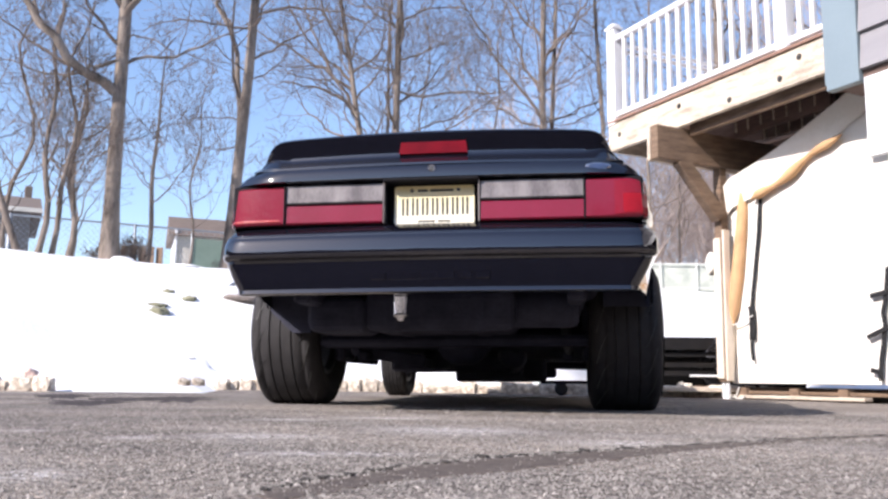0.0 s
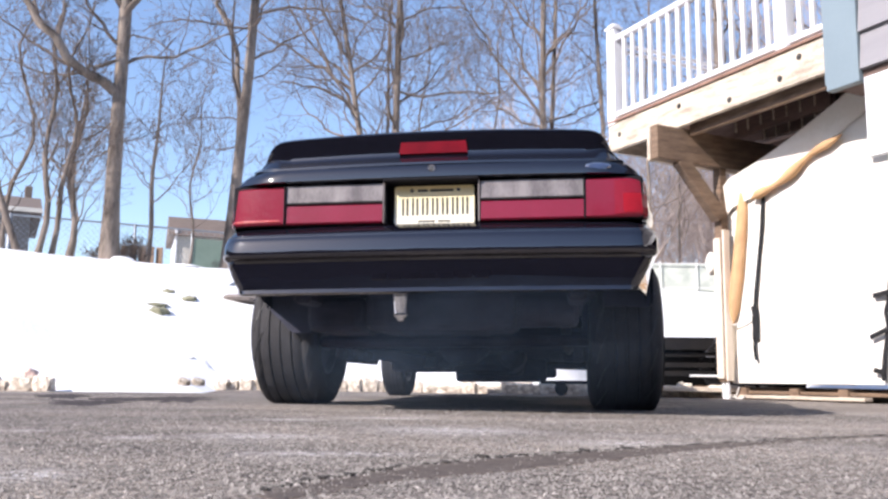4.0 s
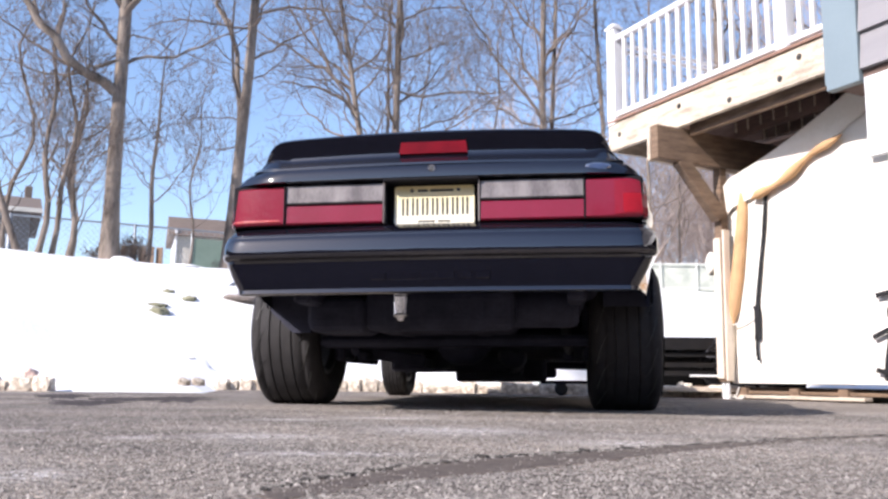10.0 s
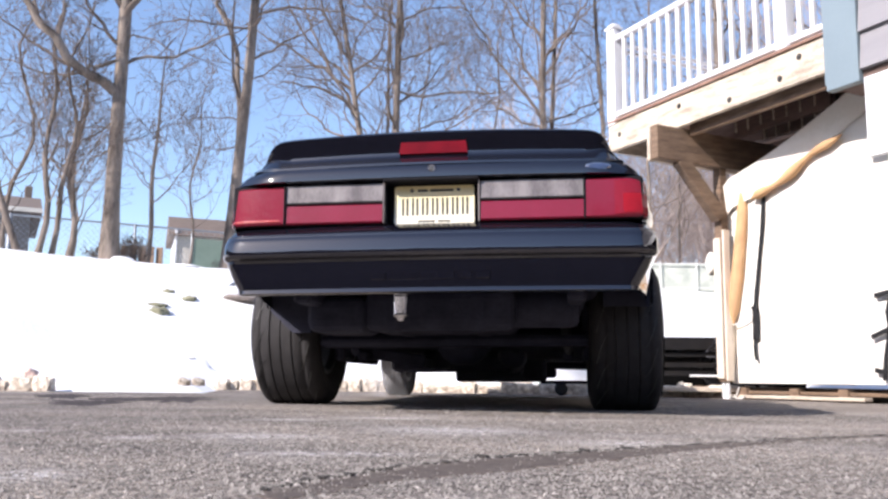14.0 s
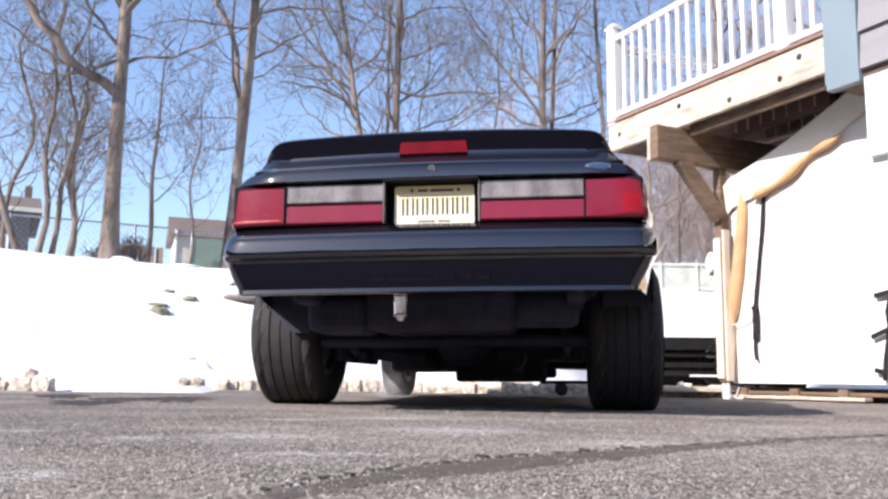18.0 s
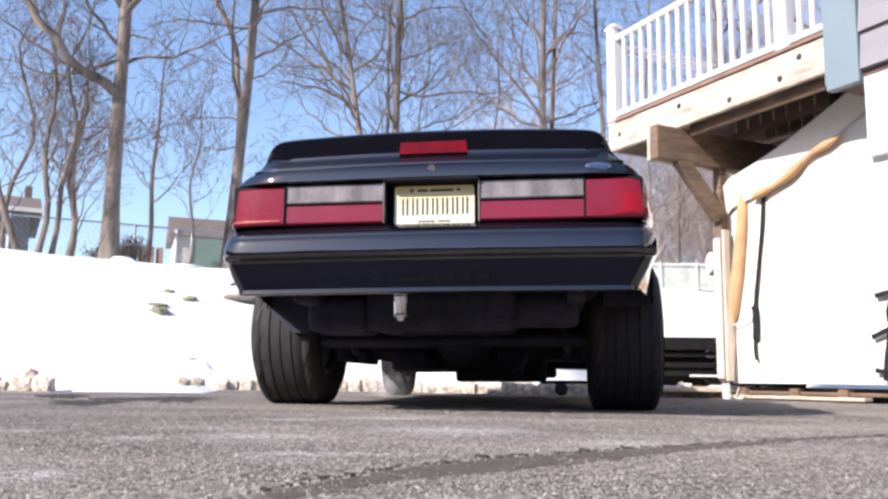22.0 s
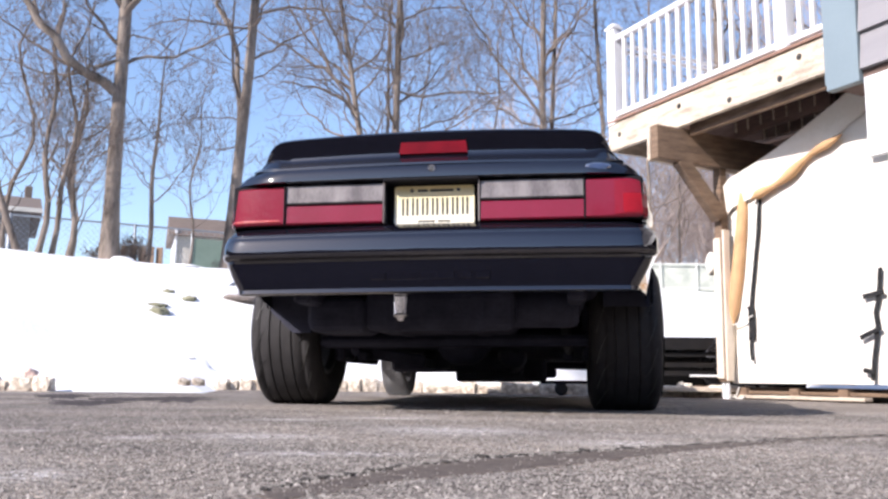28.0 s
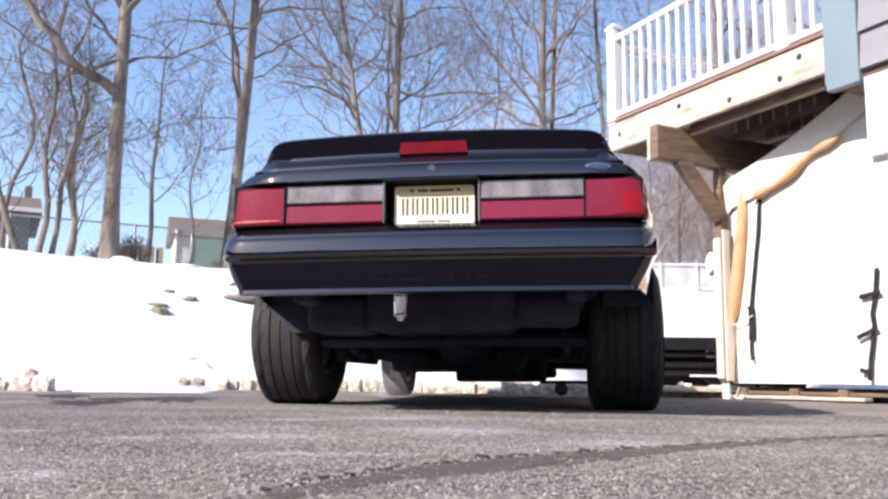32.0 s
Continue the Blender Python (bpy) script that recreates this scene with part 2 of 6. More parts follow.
def smoke_mat(name, colour, thick, radii):
    """Thin smoke: its density falls off from the heart of the cloud outward, torn by wisps."""
    m = bpy.data.materials.new(name)
    m.use_nodes = True
    nt = m.node_tree
    nt.nodes.remove(nt.nodes["Principled BSDF"])
    co, mp = nt.nodes.new("ShaderNodeTexCoord"), nt.nodes.new("ShaderNodeMapping")
    mp.inputs["Scale"].default_value = (1 / radii[0], 0, 1 / radii[2])
    far = nt.nodes.new("ShaderNodeVectorMath")
    far.operation = "LENGTH"
    wisp = nt.nodes.new("ShaderNodeTexNoise")
    wisp.inputs["Scale"].default_value, wisp.inputs["Detail"].default_value = 0.9 / radii[2], 4
    fall, torn = nt.nodes.new("ShaderNodeMapRange"), nt.nodes.new("ShaderNodeMapRange")
    for n, lo, hi, a, b in ((fall, 0.15, 1.0, thick, 0.0), (torn, 0.34, 0.68, 0.15, 1.3)):
        n.interpolation_type = "SMOOTHSTEP"
        for k, v in enumerate((lo, hi, a, b)):
            n.inputs[k + 1].default_value = v
    mul = nt.nodes.new("ShaderNodeMath")
    mul.operation = "MULTIPLY"
    clear, white, mixer = nt.nodes.new("ShaderNodeBsdfTransparent"), nt.nodes.new("ShaderNodeBsdfDiffuse"), nt.nodes.new("ShaderNodeMixShader")
    white.inputs[0].default_value = (*colour, 1)
    for a, b in ((co.outputs["Object"], mp.inputs[0]), (mp.outputs[0], far.inputs[0]), (co.outputs["Object"], wisp.inputs["Vector"]), (far.outputs["Value"], fall.inputs[0]), (wisp.outputs[0], torn.inputs[0]), (fall.outputs[0], mul.inputs[0]), (torn.outputs[0], mul.inputs[1]), (mul.outputs[0], mixer.inputs[0]), (clear.outputs[0], mixer.inputs[1]), (white.outputs[0], mixer.inputs[2]), (mixer.outputs[0], nt.nodes["Material Output"].inputs[0])):
        nt.links.new(a, b)
    return m



# ---- mesh helpers ----
def mesh_of(name, verts, faces, material, smooth=None):
    me = bpy.data.meshes.new(name)
    me.from_pydata([tuple(v) for v in verts], [], faces)
    me.materials.append(material)
    if smooth is not None:
        me.polygons.foreach_set("use_smooth", [True] * len(me.polygons))
        me.set_sharp_from_angle(angle=radians(smooth))
    me.update()
    return me


def part(name, data, material, parent, label="", smooth=None):
    """Links a bmesh or a mesh as one object under a thing or part (or free, with no parent)."""
    if isinstance(data, bmesh.types.BMesh):
        me = bpy.data.meshes.new(name)
        data.to_mesh(me)
        data.free()
        me.materials.append(material)
        if smooth is not None:
            me.polygons.foreach_set("use_smooth", [True] * len(me.polygons))
            me.set_sharp_from_angle(angle=radians(smooth))
    else:
        me = data
    ob = new(name, me)
    if parent is not None:
        ob.parent = parent
    if label:
        ob["label"] = label
    return ob


def thing(name, label, category, m=None, group="", kind=""):
    ob = tagged(new(name), label, category, group, kind)
    ob.matrix_world = m or Matrix()
    return ob


def box(size, centre=(0, 0, 0), bevel=0.0, turn=None, segments=1):
    bm = bmesh.new()
    bmesh.ops.create_cube(bm, size=1, matrix=Matrix.Translation(centre) @ (turn or Matrix()) @ Matrix.Diagonal((*size, 1)))
    if bevel:
        bmesh.ops.bevel(bm, geom=bm.edges[:], offset=bevel, segments=segments, affect="EDGES", profile=0.5)
    return bm


def beam_between(a, b, width, depth, bevel=0.004, up=(0, 0, 1)):
    """A bar from a to b; width across, depth along up."""
    a, b = Vector(a), Vector(b)
    y = (b - a).normalized()
    x = y.cross(Vector(up)).normalized()
    z = x.cross(y)
    r = Matrix((x, y, z)).transposed().to_4x4()
    return box((width, (b - a).length, depth), (a + b) / 2, bevel, r)


def turned(profile, steps=24, axis="x"):
    """A solid of revolution: profile of (along, radius)."""
    verts, faces = [], []
    n = len(profile)
    for i in range(steps):
        a = 2 * math.pi * i / steps
        for u, r in profile:
            p = (u, r * math.cos(a), r * math.sin(a))
            verts.append(p if axis == "x" else (p[1], p[2], p[0]) if axis == "z" else (p[1], p[0], -p[2]))
    for i in range(steps):
        j = (i + 1) % steps
        for k in range(n - 1):
            faces.append((i * n + k, i * n + k + 1, j * n + k + 1, j * n + k))
    return verts, faces


def grid_faces(rows, cols, closed=False):
    f = []
    for i in range(rows - 1):
        for j in range(cols - (0 if closed else 1)):
            k = (j + 1) % cols
            f.append((i * cols + j, i * cols + k, (i + 1) * cols + k, (i + 1) * cols + j))
    return f


def tube(verts, faces, pts, radii, sides=5):
    base = len(verts)
    prev = None
    for i, p in enumerate(pts):
        d = (pts[min(i + 1, len(pts) - 1)] - pts[max(i - 1, 0)])
        d = d.normalized() if d.length > 1e-6 else Vector((0, 0, 1))
        x = d.orthogonal().normalized() if prev is None else (prev - d * prev.dot(d)).normalized()
        prev = x
        y = d.cross(x)
        r = radii[i]
        for k in range(sides):
            a = 2 * math.pi * k / sides
            verts.append(p + x * (r * math.cos(a)) + y * (r * math.sin(a)))
    for i in range(len(pts) - 1):
        for k in range(sides):
            q = (k + 1) % sides
            faces.append((base + i * sides + k, base + i * sides + q, base + (i + 1) * sides + q, base + (i + 1) * sides + k))


def solid(rows, cols, front, back, material, name, smooth=35):
    """A shell between two grids of points, closed round its rim."""
    n = rows * cols
    verts = list(front) + list(back)
    f = grid_faces(rows, cols)
    faces = f + [tuple(n + i for i in reversed(q)) for q in f]
    rim = [j for j in range(cols)] + [i * cols + cols - 1 for i in range(1, rows)] + [(rows - 1) * cols + j for j in range(cols - 2, -1, -1)] + [i * cols for i in range(rows - 2, 0, -1)]
    for a, b in zip(rim, rim[1:] + rim[:1]):
        faces.append((b, a, n + a, n + b))
    return mesh_of(name, verts, faces, material, smooth)


def rnd(a, b):
    return random.uniform(a, b)


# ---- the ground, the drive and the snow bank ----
EYE_XY = (0.478, -3.127)  # the camera's place in plan; grit, wood and screen are spread round it
KERB = [Vector(p) for p in ((-24, -6), (-9.5, 1.2), (-4.6, 2.4), (-3.2, 2.72), (-2.2, 3.1), (-2.72, 4.72), (-1.3, 5.15), (0.2, 5.25), (1.2, 4.90), (2.1, 4.8), (4.0, 5.6), (14.0, 9.0))]

FOOT = [Vector(p) for p in ((-20, -16), (-9.5, -3.4), (-4.6, 0.4), (-3.5, 2.6), (-3.0, 4.0), (-2.3, 4.85))] + KERB[6:]  # where the snow begins to rise


def kerb_side(x, y, line):
    """Distance from the line, positive beyond it."""
    best, sign = 1e9, 1
    p = Vector((x, y))
    for a, b in zip(line, line[1:]):
        e = b - a
        t = max(0, min(1, (p - a).dot(e) / e.length_squared))
        q = a + e * t
        d = (p - q).length
        if d < best:
            best, sign = d, (1 if e.x * (p.y - a.y) - e.y * (p.x - a.x) > 0 else -1)
    return best * sign


def smooth01(u):
    u = max(0.0, min(1.0, u))
    return u * u * (3 - 2 * u)


def bank(x, y):
    if kerb_side(x, y, KERB) < 0.10:
        return -0.08
    d = kerb_side(x, y, FOOT)
    late = 2.0 * smooth01((x - 0.3) / 0.8)
    e = max(0.0, d - late)
    u = min(1.0, e / 4.5)
    h = 0.07 + 1.62 * (0.55 * u + 0.45 * smooth01(u)) + 0.035 * min(18.0, max(0.0, e - 4.5)) * 0.8
    h += 0.05 * noise.noise((x * 0.9, y * 0.9, 3)) * min(1, e) + 0.02 * noise.noise((x * 3.1, y * 3.1, 8)) * min(1, e * 2)
    return h


def axis_steps(lo, hi, step, far):
    a = list(np.arange(lo, hi + 1e-6, step))
    s, left, right = step, [lo], [hi]
    while right[-1] < far:
        s *= 1.35
        left.append(left[-1] - s)
        right.append(right[-1] + s)
    return sorted(left[1:]) + a + right[1:]


XS, YS = axis_steps(-11, 6, 0.22, 2600), axis_steps(-1, 14, 0.22, 2600)
ground = tagged(part("ground", mesh_of("ground", [(x, y, bank(x, y) if abs(x) < 60 and -60 < y < 90 else (1.9 if y > -60 and kerb_side(x, y, KERB) > 0 else -0.08)) for y in YS for x in XS], grid_faces(len(YS), len(XS)), SNOW, 60), SNOW, None), "deep bright snow covering the bank and yard", "snow", kind="structure")

bm = bmesh.new()
drive = [bm.verts.new((p.x, p.y, 0)) for p in KERB] + [bm.verts.new((p[0], p[1], 0)) for p in ((30, 9), (30, -14), (30, -60), (-30, -60), (-30, -14))]
bmesh.ops.triangulate(bm, faces=[bm.faces.new(list(reversed(drive)))])
bmesh.ops.recalc_face_normals(bm, faces=bm.faces[:])
road = tagged(part("road", bm, ASPHALT, None), "worn grey asphalt driveway with salt stains", "driveway", kind="structure")

# the smooth strip of sealer that crosses the drive
STRIP = ((0.165, -2.23, 0.07), (0.23, -2.04, 0.085), (0.30, -1.915, 0.13), (0.40, -1.765, 0.15), (0.525, -1.605, 0.12), (0.70, -1.37, 0.085), (0.99, -1.03, 0.055), (1.29, -0.76, 0.022), (2.2, 0.05, 0.012))


def ragged(k, n, row):
    return 0.016 * noise.noise((k * 18.0 / n, row, 1)) + 0.010 * noise.noise((k * 60.0 / n, row, 2)) + 0.012 * noise.noise((k * 150.0 / n, row, 3)) + 0.008 * noise.noise((k * 331.0 / n, row, 4))


def strip_at(u):
    u *= len(STRIP) - 1
    i = min(int(u), len(STRIP) - 2)
    return (a + (b - a) * (u - i) for a, b in zip(STRIP[i], STRIP[i + 1]))


fr, bk, cr, cb = [], [], [], []
for k in range(701):
    x, y, w = strip_at(k / 700)
    j1, j2 = ragged(k, 700, 0), ragged(k, 700, 5)
    fr += [(x + 0.75 * (w / 2 + j1), y - 0.66 * (w / 2 + j1), 0.0012), (x - 0.75 * (w / 2 + j2), y + 0.66 * (w / 2 + j2), 0.0012)]
    bk += [(v[0], v[1], -0.01) for v in fr[-2:]]
    # the crack is a low raised near-black ridge along the strip's edge
    wd = 0.0012 + max(0.0, 0.015 * (0.08 + noise.noise((k * 0.13, 2, 4)) + 0.6 * noise.noise((k * 0.41, 2, 9)))) * (1 if k < 420 else 0.4)
    cr += [(x - 0.75 * (w / 2 + j2 - wd), y + 0.66 * (w / 2 + j2 - wd), 0.0015 + 0.42 * wd), (x - 0.75 * (w / 2 + j2 + wd), y + 0.66 * (w / 2 + j2 + wd), 0.0015 + 0.42 * wd)]
    cb += [(v[0], v[1], -0.012) for v in cr[-2:]]
tagged(part("crack", solid(701, 2, cr, cb, CRACK, "crack"), CRACK, None), "dark crumbling crack along the sealed strip", "crack", kind="structure")
tagged(part("pavement", solid(701, 2, fr, bk, TAR, "pavement"), TAR, None), "dark smooth strip of crack sealer on the asphalt", "sealer strip", kind="structure")

# damp stains where meltwater has run off the bank
DAMP = mat("damp asphalt", (0.092, 0.081, 0.082), 0.9, 0, (0.042, 0.037, 0.038), 30, 0.003, 150, spread=0.6, spec=0.05)
for cx, cy, rx, ry, turn in STAINS:
    rim = []
    for a in np.linspace(0, 2 * math.pi, 120, endpoint=False):
        c, d = math.cos(a), math.sin(a)
        w = 1 + 0.45 * noise.noise((c * 2, d * 2, cx)) + 0.45 * noise.noise((c * 6, d * 6, cy)) + 0.3 * noise.noise((c * 17, d * 17, cy))
        u, v = rx * c * w, ry * d * w
        rim.append((cx + u * math.cos(turn) - v * math.sin(turn), cy + u * math.sin(turn) + v * math.cos(turn)))
    vv = [(x, y, 0.0011) for x, y in rim] + [(x, y, -0.01) for x, y in rim]
    tagged(part("pavement", mesh_of("pavement", vv, [tuple(range(120))] + [(k, 120 + k, 120 + (k + 1) % 120, (k + 1) % 120) for k in range(120)], DAMP), DAMP, None), "dark damp stain on the grey asphalt", "stain", kind="structure")

# stones that stand proud of the worn asphalt
def in_patch(x, y, patches, grow_by):
    for cx, cy, rx, ry, turn in patches:
        u, v = (x - cx) * math.cos(turn) + (y - cy) * math.sin(turn), (y - cy) * math.cos(turn) - (x - cx) * math.sin(turn)
        if (u / rx) ** 2 + (v / ry) ** 2 < grow_by:
            return True
    return False


def strip_far(x, y):
    return min((Vector((x - a, y - b)).length - w * 0.55) for a, b, w in STRIP)


gv, gf = [], []
rs = np.random.RandomState(4)
# stones fill only the wedge in front of the camera
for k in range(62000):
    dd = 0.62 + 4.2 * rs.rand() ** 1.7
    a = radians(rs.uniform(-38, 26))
    x, y = EYE_XY[0] + dd * math.sin(a), EYE_XY[1] + dd * math.cos(a)
    s = rs.uniform(0.0012, 0.0032) * (1.6 if rs.rand() < 0.05 else 1)
    if dd < 3.2 and strip_far(x, y) < 0.005 and rs.rand() < 0.8:
        continue
    if in_patch(x, y, STAINS, 1.5) or (in_patch(x, y, SALT, 1.0) and rs.rand() < 0.35):
        continue
    b0, j = len(gv), rs.uniform(0.6, 1.3, 8)
    gv += [(x - s * j[0], y - s * 0.6 * j[1], -0.0005), (x + s * j[2], y - s * 0.7 * j[3], -0.0005), (x + 0.1 * s, y + s * j[4], -0.0005), (x + s * (j[5] - 1), y + s * (j[6] - 1), s * 1.0 * j[7])]
    gf += [(b0, b0 + 1, b0 + 3), (b0 + 1, b0 + 2, b0 + 3), (b0 + 2, b0, b0 + 3)]
for k in range(1500):
    x, y, w = strip_at(rs.rand() ** 1.4 * 0.8)
    o = w / 2 + rs.normal(0.004, 0.012)
    x, y = x - 0.75 * o, y + 0.66 * o
    s = rs.uniform(0.0014, 0.0055)
    b0, j = len(gv), rs.uniform(0.6, 1.3, 8)
    gv += [(x - s * j[0], y - s * 0.6 * j[1], -0.0005), (x + s * j[2], y - s * 0.7 * j[3], -0.0005), (x + 0.1 * s, y + s * j[4], -0.0005), (x + s * (j[5] - 1), y + s * (j[6] - 1), s * 0.9 * j[7])]
    gf += [(b0, b0 + 1, b0 + 3), (b0 + 1, b0 + 2, b0 + 3), (b0 + 2, b0, b0 + 3)]
GRIT = bpy.data.materials.new("asphalt stones")
GRIT.use_nodes = True
gn = GRIT.node_tree
geo, gr = gn.nodes.new("ShaderNodeNewGeometry"), gn.nodes.new("ShaderNodeValToRGB")
gr.color_ramp.elements[0].color, gr.color_ramp.elements[1].color = (0.07, 0.064, 0.06, 1), (0.34, 0.31, 0.29, 1)
gr.color_ramp.elements.new(0.975).color = (0.27, 0.25, 0.232, 1)
gr.color_ramp.elements[2].color = (0.46, 0.42, 0.39, 1)
gn.links.new(geo.outputs["Random Per Island"], gr.inputs[0]), gn.links.new(gr.outputs[0], gn.nodes["Principled BSDF"].inputs["Base Color"])
gn.nodes["Principled BSDF"].inputs["Roughness"].default_value = 0.9
tagged(part("grit", mesh_of("grit", gv, gf, GRIT), GRIT, None), "small grey stones standing proud of the asphalt", "grit", kind="stuff")


def lump(seed, n=2, rough=0.25, squash=(1, 1, 1)):
    bm = bmesh.new()
    bmesh.ops.create_icosphere(bm, subdivisions=n, radius=1)
    for v in bm.verts:
        v.co *= 1 + rough * noise.noise(v.co * 1.4 + Vector((seed * 7.3, 0, 0))) + rough * 0.4 * noise.noise(v.co * 4 + Vector((0, seed * 3.1, 0)))
        v.co = Vector((v.co.x * squash[0], v.co.y * squash[1], v.co.z * squash[2]))
    return bm


# kerb of rough stone blocks
kerb = tagged(new("kerb"), "low kerb of rough tan stone blocks, partly under snow", "kerb", kind="structure")
STONES = []
for k in range(8, 16):
    rough = 0.36
    bm = box((1, 1, 1), bevel=0.12)
    bmesh.ops.subdivide_edges(bm, edges=bm.edges[:], cuts=2, use_grid_fill=True)
    for v in bm.verts:
        v.co += 0.32 * rough * Vector((noise.noise(v.co * 1.7 + Vector((k * 9, 0, 0))), noise.noise(v.co * 1.7 + Vector((0, k * 9, 4))), noise.noise(v.co * 1.7 + Vector((3, 1, k * 9)))))
        v.co += 0.22 * rough * Vector((noise.noise(v.co * 4 + Vector((k * 5, 0, 0))), noise.noise(v.co * 4 + Vector((0, k * 5, 4))), noise.noise(v.co * 4 + Vector((3, 1, k * 5)))))
    me = bpy.data.meshes.new("stone")
    bm.to_mesh(me)
    bm.free()
    me.materials.append(KERBSTONE)
    STONES.append(me)


def kerb_stone(p, angle, length, hgt):
    ob = part("stone", random.choice(STONES), KERBSTONE, kerb)
    ob.matrix_basis = Matrix.Translation((p.x, p.y, hgt / 2 - 0.02)) @ Euler((rnd(-0.06, 0.06), rnd(-0.07, 0.07), angle + rnd(-0.14, 0.14))).to_matrix().to_4x4() @ Matrix.Diagonal((length * rnd(0.95, 1.3), rnd(0.12, 0.17), hgt + 0.04, 1))


for a, b in zip(KERB[1:-1], KERB[2:-1]):
    e = b - a
    s = rnd(0.02, 0.08)
    while s < e.length:
        step = rnd(0.08, 0.18) if a.x < -2.4 else rnd(0.12, 0.26)
        p = a + e * (min(e.length, s + step / 2) / e.length)
        s += step
        if p.x < -4.4 or 2.72 < p.y < 4.7 or p.x > 2.3:
            continue
        kerb_stone(p, math.atan2(e.y, e.x), step, rnd(0.07, 0.115) if rnd(0, 1) < 0.8 else rnd(0.10, 0.13))
# two stones that stick out where the snow has slid over the kerb
for x, y in ((-2.31, 2.99), (-2.215, 3.03)):
    ob = part("stone", STONES[2], KERBSTONE, kerb)
    ob.matrix_basis = Matrix.Translation((x, y, 0.082)) @ Euler((0.1, 0.2, 0.1)).to_matrix().to_4x4() @ Matrix.Diagonal((0.085, 0.08, 0.05, 1))

ob = part("rock", lump(31, 3, 0.4, (0.06, 0.05, 0.05)), PINKSTONE, None, smooth=50)
ob.location = (-3.53, 2.97, 0.115)
tagged(ob, "small pinkish stone on the snowy kerb", "rock", "rocks in the snow")

# small mounds of snow along the crest of the bank
for k, (x, y, sx, sz) in enumerate(((-6.15, 8.05, 0.22, 0.045), (-5.66, 8.15, 0.20, 0.075), (-5.0, 8.6, 0.3, 0.04))):
    ob = part("snow_mound", lump(k + 50, 4, 0.25, (sx, 0.2, sz)), SNOW, None, smooth=80)
    ob.location = (x, y, bank(x, y))
    tagged(ob, "small mound of white snow on the bank", "snow", "snow mounds on the bank")

# bare rocks that show through the snow; the last three stand in for shaded hollows
for k, (x, y, r, sx, sz) in enumerate(((-4.34, 6.83, 0.075, 1.0, 0.75), (-4.03, 6.78, 0.09, 1.05, 0.6), (-4.07, 6.10, 0.10, 1.1, 0.75), (-4.20, 6.27, 0.09, 1.3, 0.35), (-3.56, 7.29, 0.20, 1.5, 0.32), (-3.76, 5.12, 0.05, 1.2, 0.3), (-3.31, 5.11, 0.07, 1.8, 0.25), (-3.31, 5.75, 0.05, 1.2, 0.22))):
    ob = part("rock", lump(k + 20, 3, 0.5, (r * sx, r, r * sz)), SNOW if k > 4 else BROWNROCK if k == 4 else ROCK, None, smooth=50)
    ob.location = (x, y, bank(x, y) - 0.015)
    tagged(ob, "mossy brown rock poking out of the snow" if k < 4 else "flat brown stone poking out of the snow" if k == 4 else "small snow lump in place of a shaded hollow", "rock", "rocks in the snow")

# ---- the black car ----
LEAN = Matrix.Translation((0, 0, 0.3)) @ Euler((0, radians(-0.82), 0)).to_matrix().to_4x4() @ Matrix.Translation((0, 0, -0.3))
car = thing("car", "glossy black two-door coupe parked with its tail outward", "car", LEAN)


def sheet(name, pts_rows, material, parent, thick, label="", smooth=40):
    """A closed panel: a grid of points and the same grid pushed in by thick (a vector)."""
    rows, cols = len(pts_rows), len(pts_rows[0])
    fr = [Vector(p) for r in pts_rows for p in r]
    return part(name, solid(rows, cols, fr, [p + Vector(thick) for p in fr], material, name, smooth), material, parent, label)


def bumper_row(z, tail, side):
    """One level of the bumper cover, tighter at the corners below the crease."""
    low = smooth01((0.572 - z) / 0.012)
    r, side = 0.105 - 0.050 * low, side + 0.007 * low
    cx = 0.825 - side - r
    half = [(x, -0.085 + 0.028 * (x / 0.72) ** 2 + tail) for x in np.linspace(0, cx, 10)]
    y0 = half[-1][1] + r
    half += [(cx + r * math.sin(a), y0 - r * math.cos(a)) for a in np.linspace(0.25, math.pi / 2, 9)]
    half += [(x - side * (1 - 0.85 * smooth01((y - 0.06) / 0.5)), y) for x, y in ((0.829, 0.2), (0.838, 0.4), (0.845, 0.64))]
    full = [(-x, y) for x, y in half[:0:-1]] + half
    return [(x, y, z + (0.032 * smooth01((y + 0.03) / 0.2) - 0.026 * smooth01((y - 0.35) / 0.3)) * smooth01((0.56 - z) / 0.1)) for x, y in full]


# bumper cover: height, inset at the tail, inset at the sides
BUMPER = ((0.701, 0.080, 0.045), (0.692, 0.050, 0.030), (0.677, 0.034, 0.022), (0.664, 0.020, 0.012), (0.6605, 0.0175, 0.009), (0.658, 0.0170, 0.008), (0.654, 0.0178, 0.008), (0.650, 0.0155, 0.006), (0.645, 0.0115, 0.004), (0.63, 0.0075, 0.001), (0.605, 0.0035, 0.0), (0.588, 0.001, 0.0), (0.578, 0.003, 0.002), (0.572, 0.010, 0.008), (0.567, 0.024, 0.014), (0.561, 0.0287, 0.0155), (0.556, 0.0288, 0.017), (0.550, 0.0286, 0.019), (0.51, 0.0275, 0.036), (0.468, 0.0265, 0.06), (0.456, 0.026, 0.066), (0.4545, 0.0185, 0.066), (0.441, 0.0135, 0.072), (0.435, 0.030, 0.080), (0.434, 0.065, 0.10))
rows = [bumper_row(*level) for level in BUMPER]
bumper = sheet("rear_bumper", rows, PAINT, car, (0, 0.012, 0.004), smooth=50)
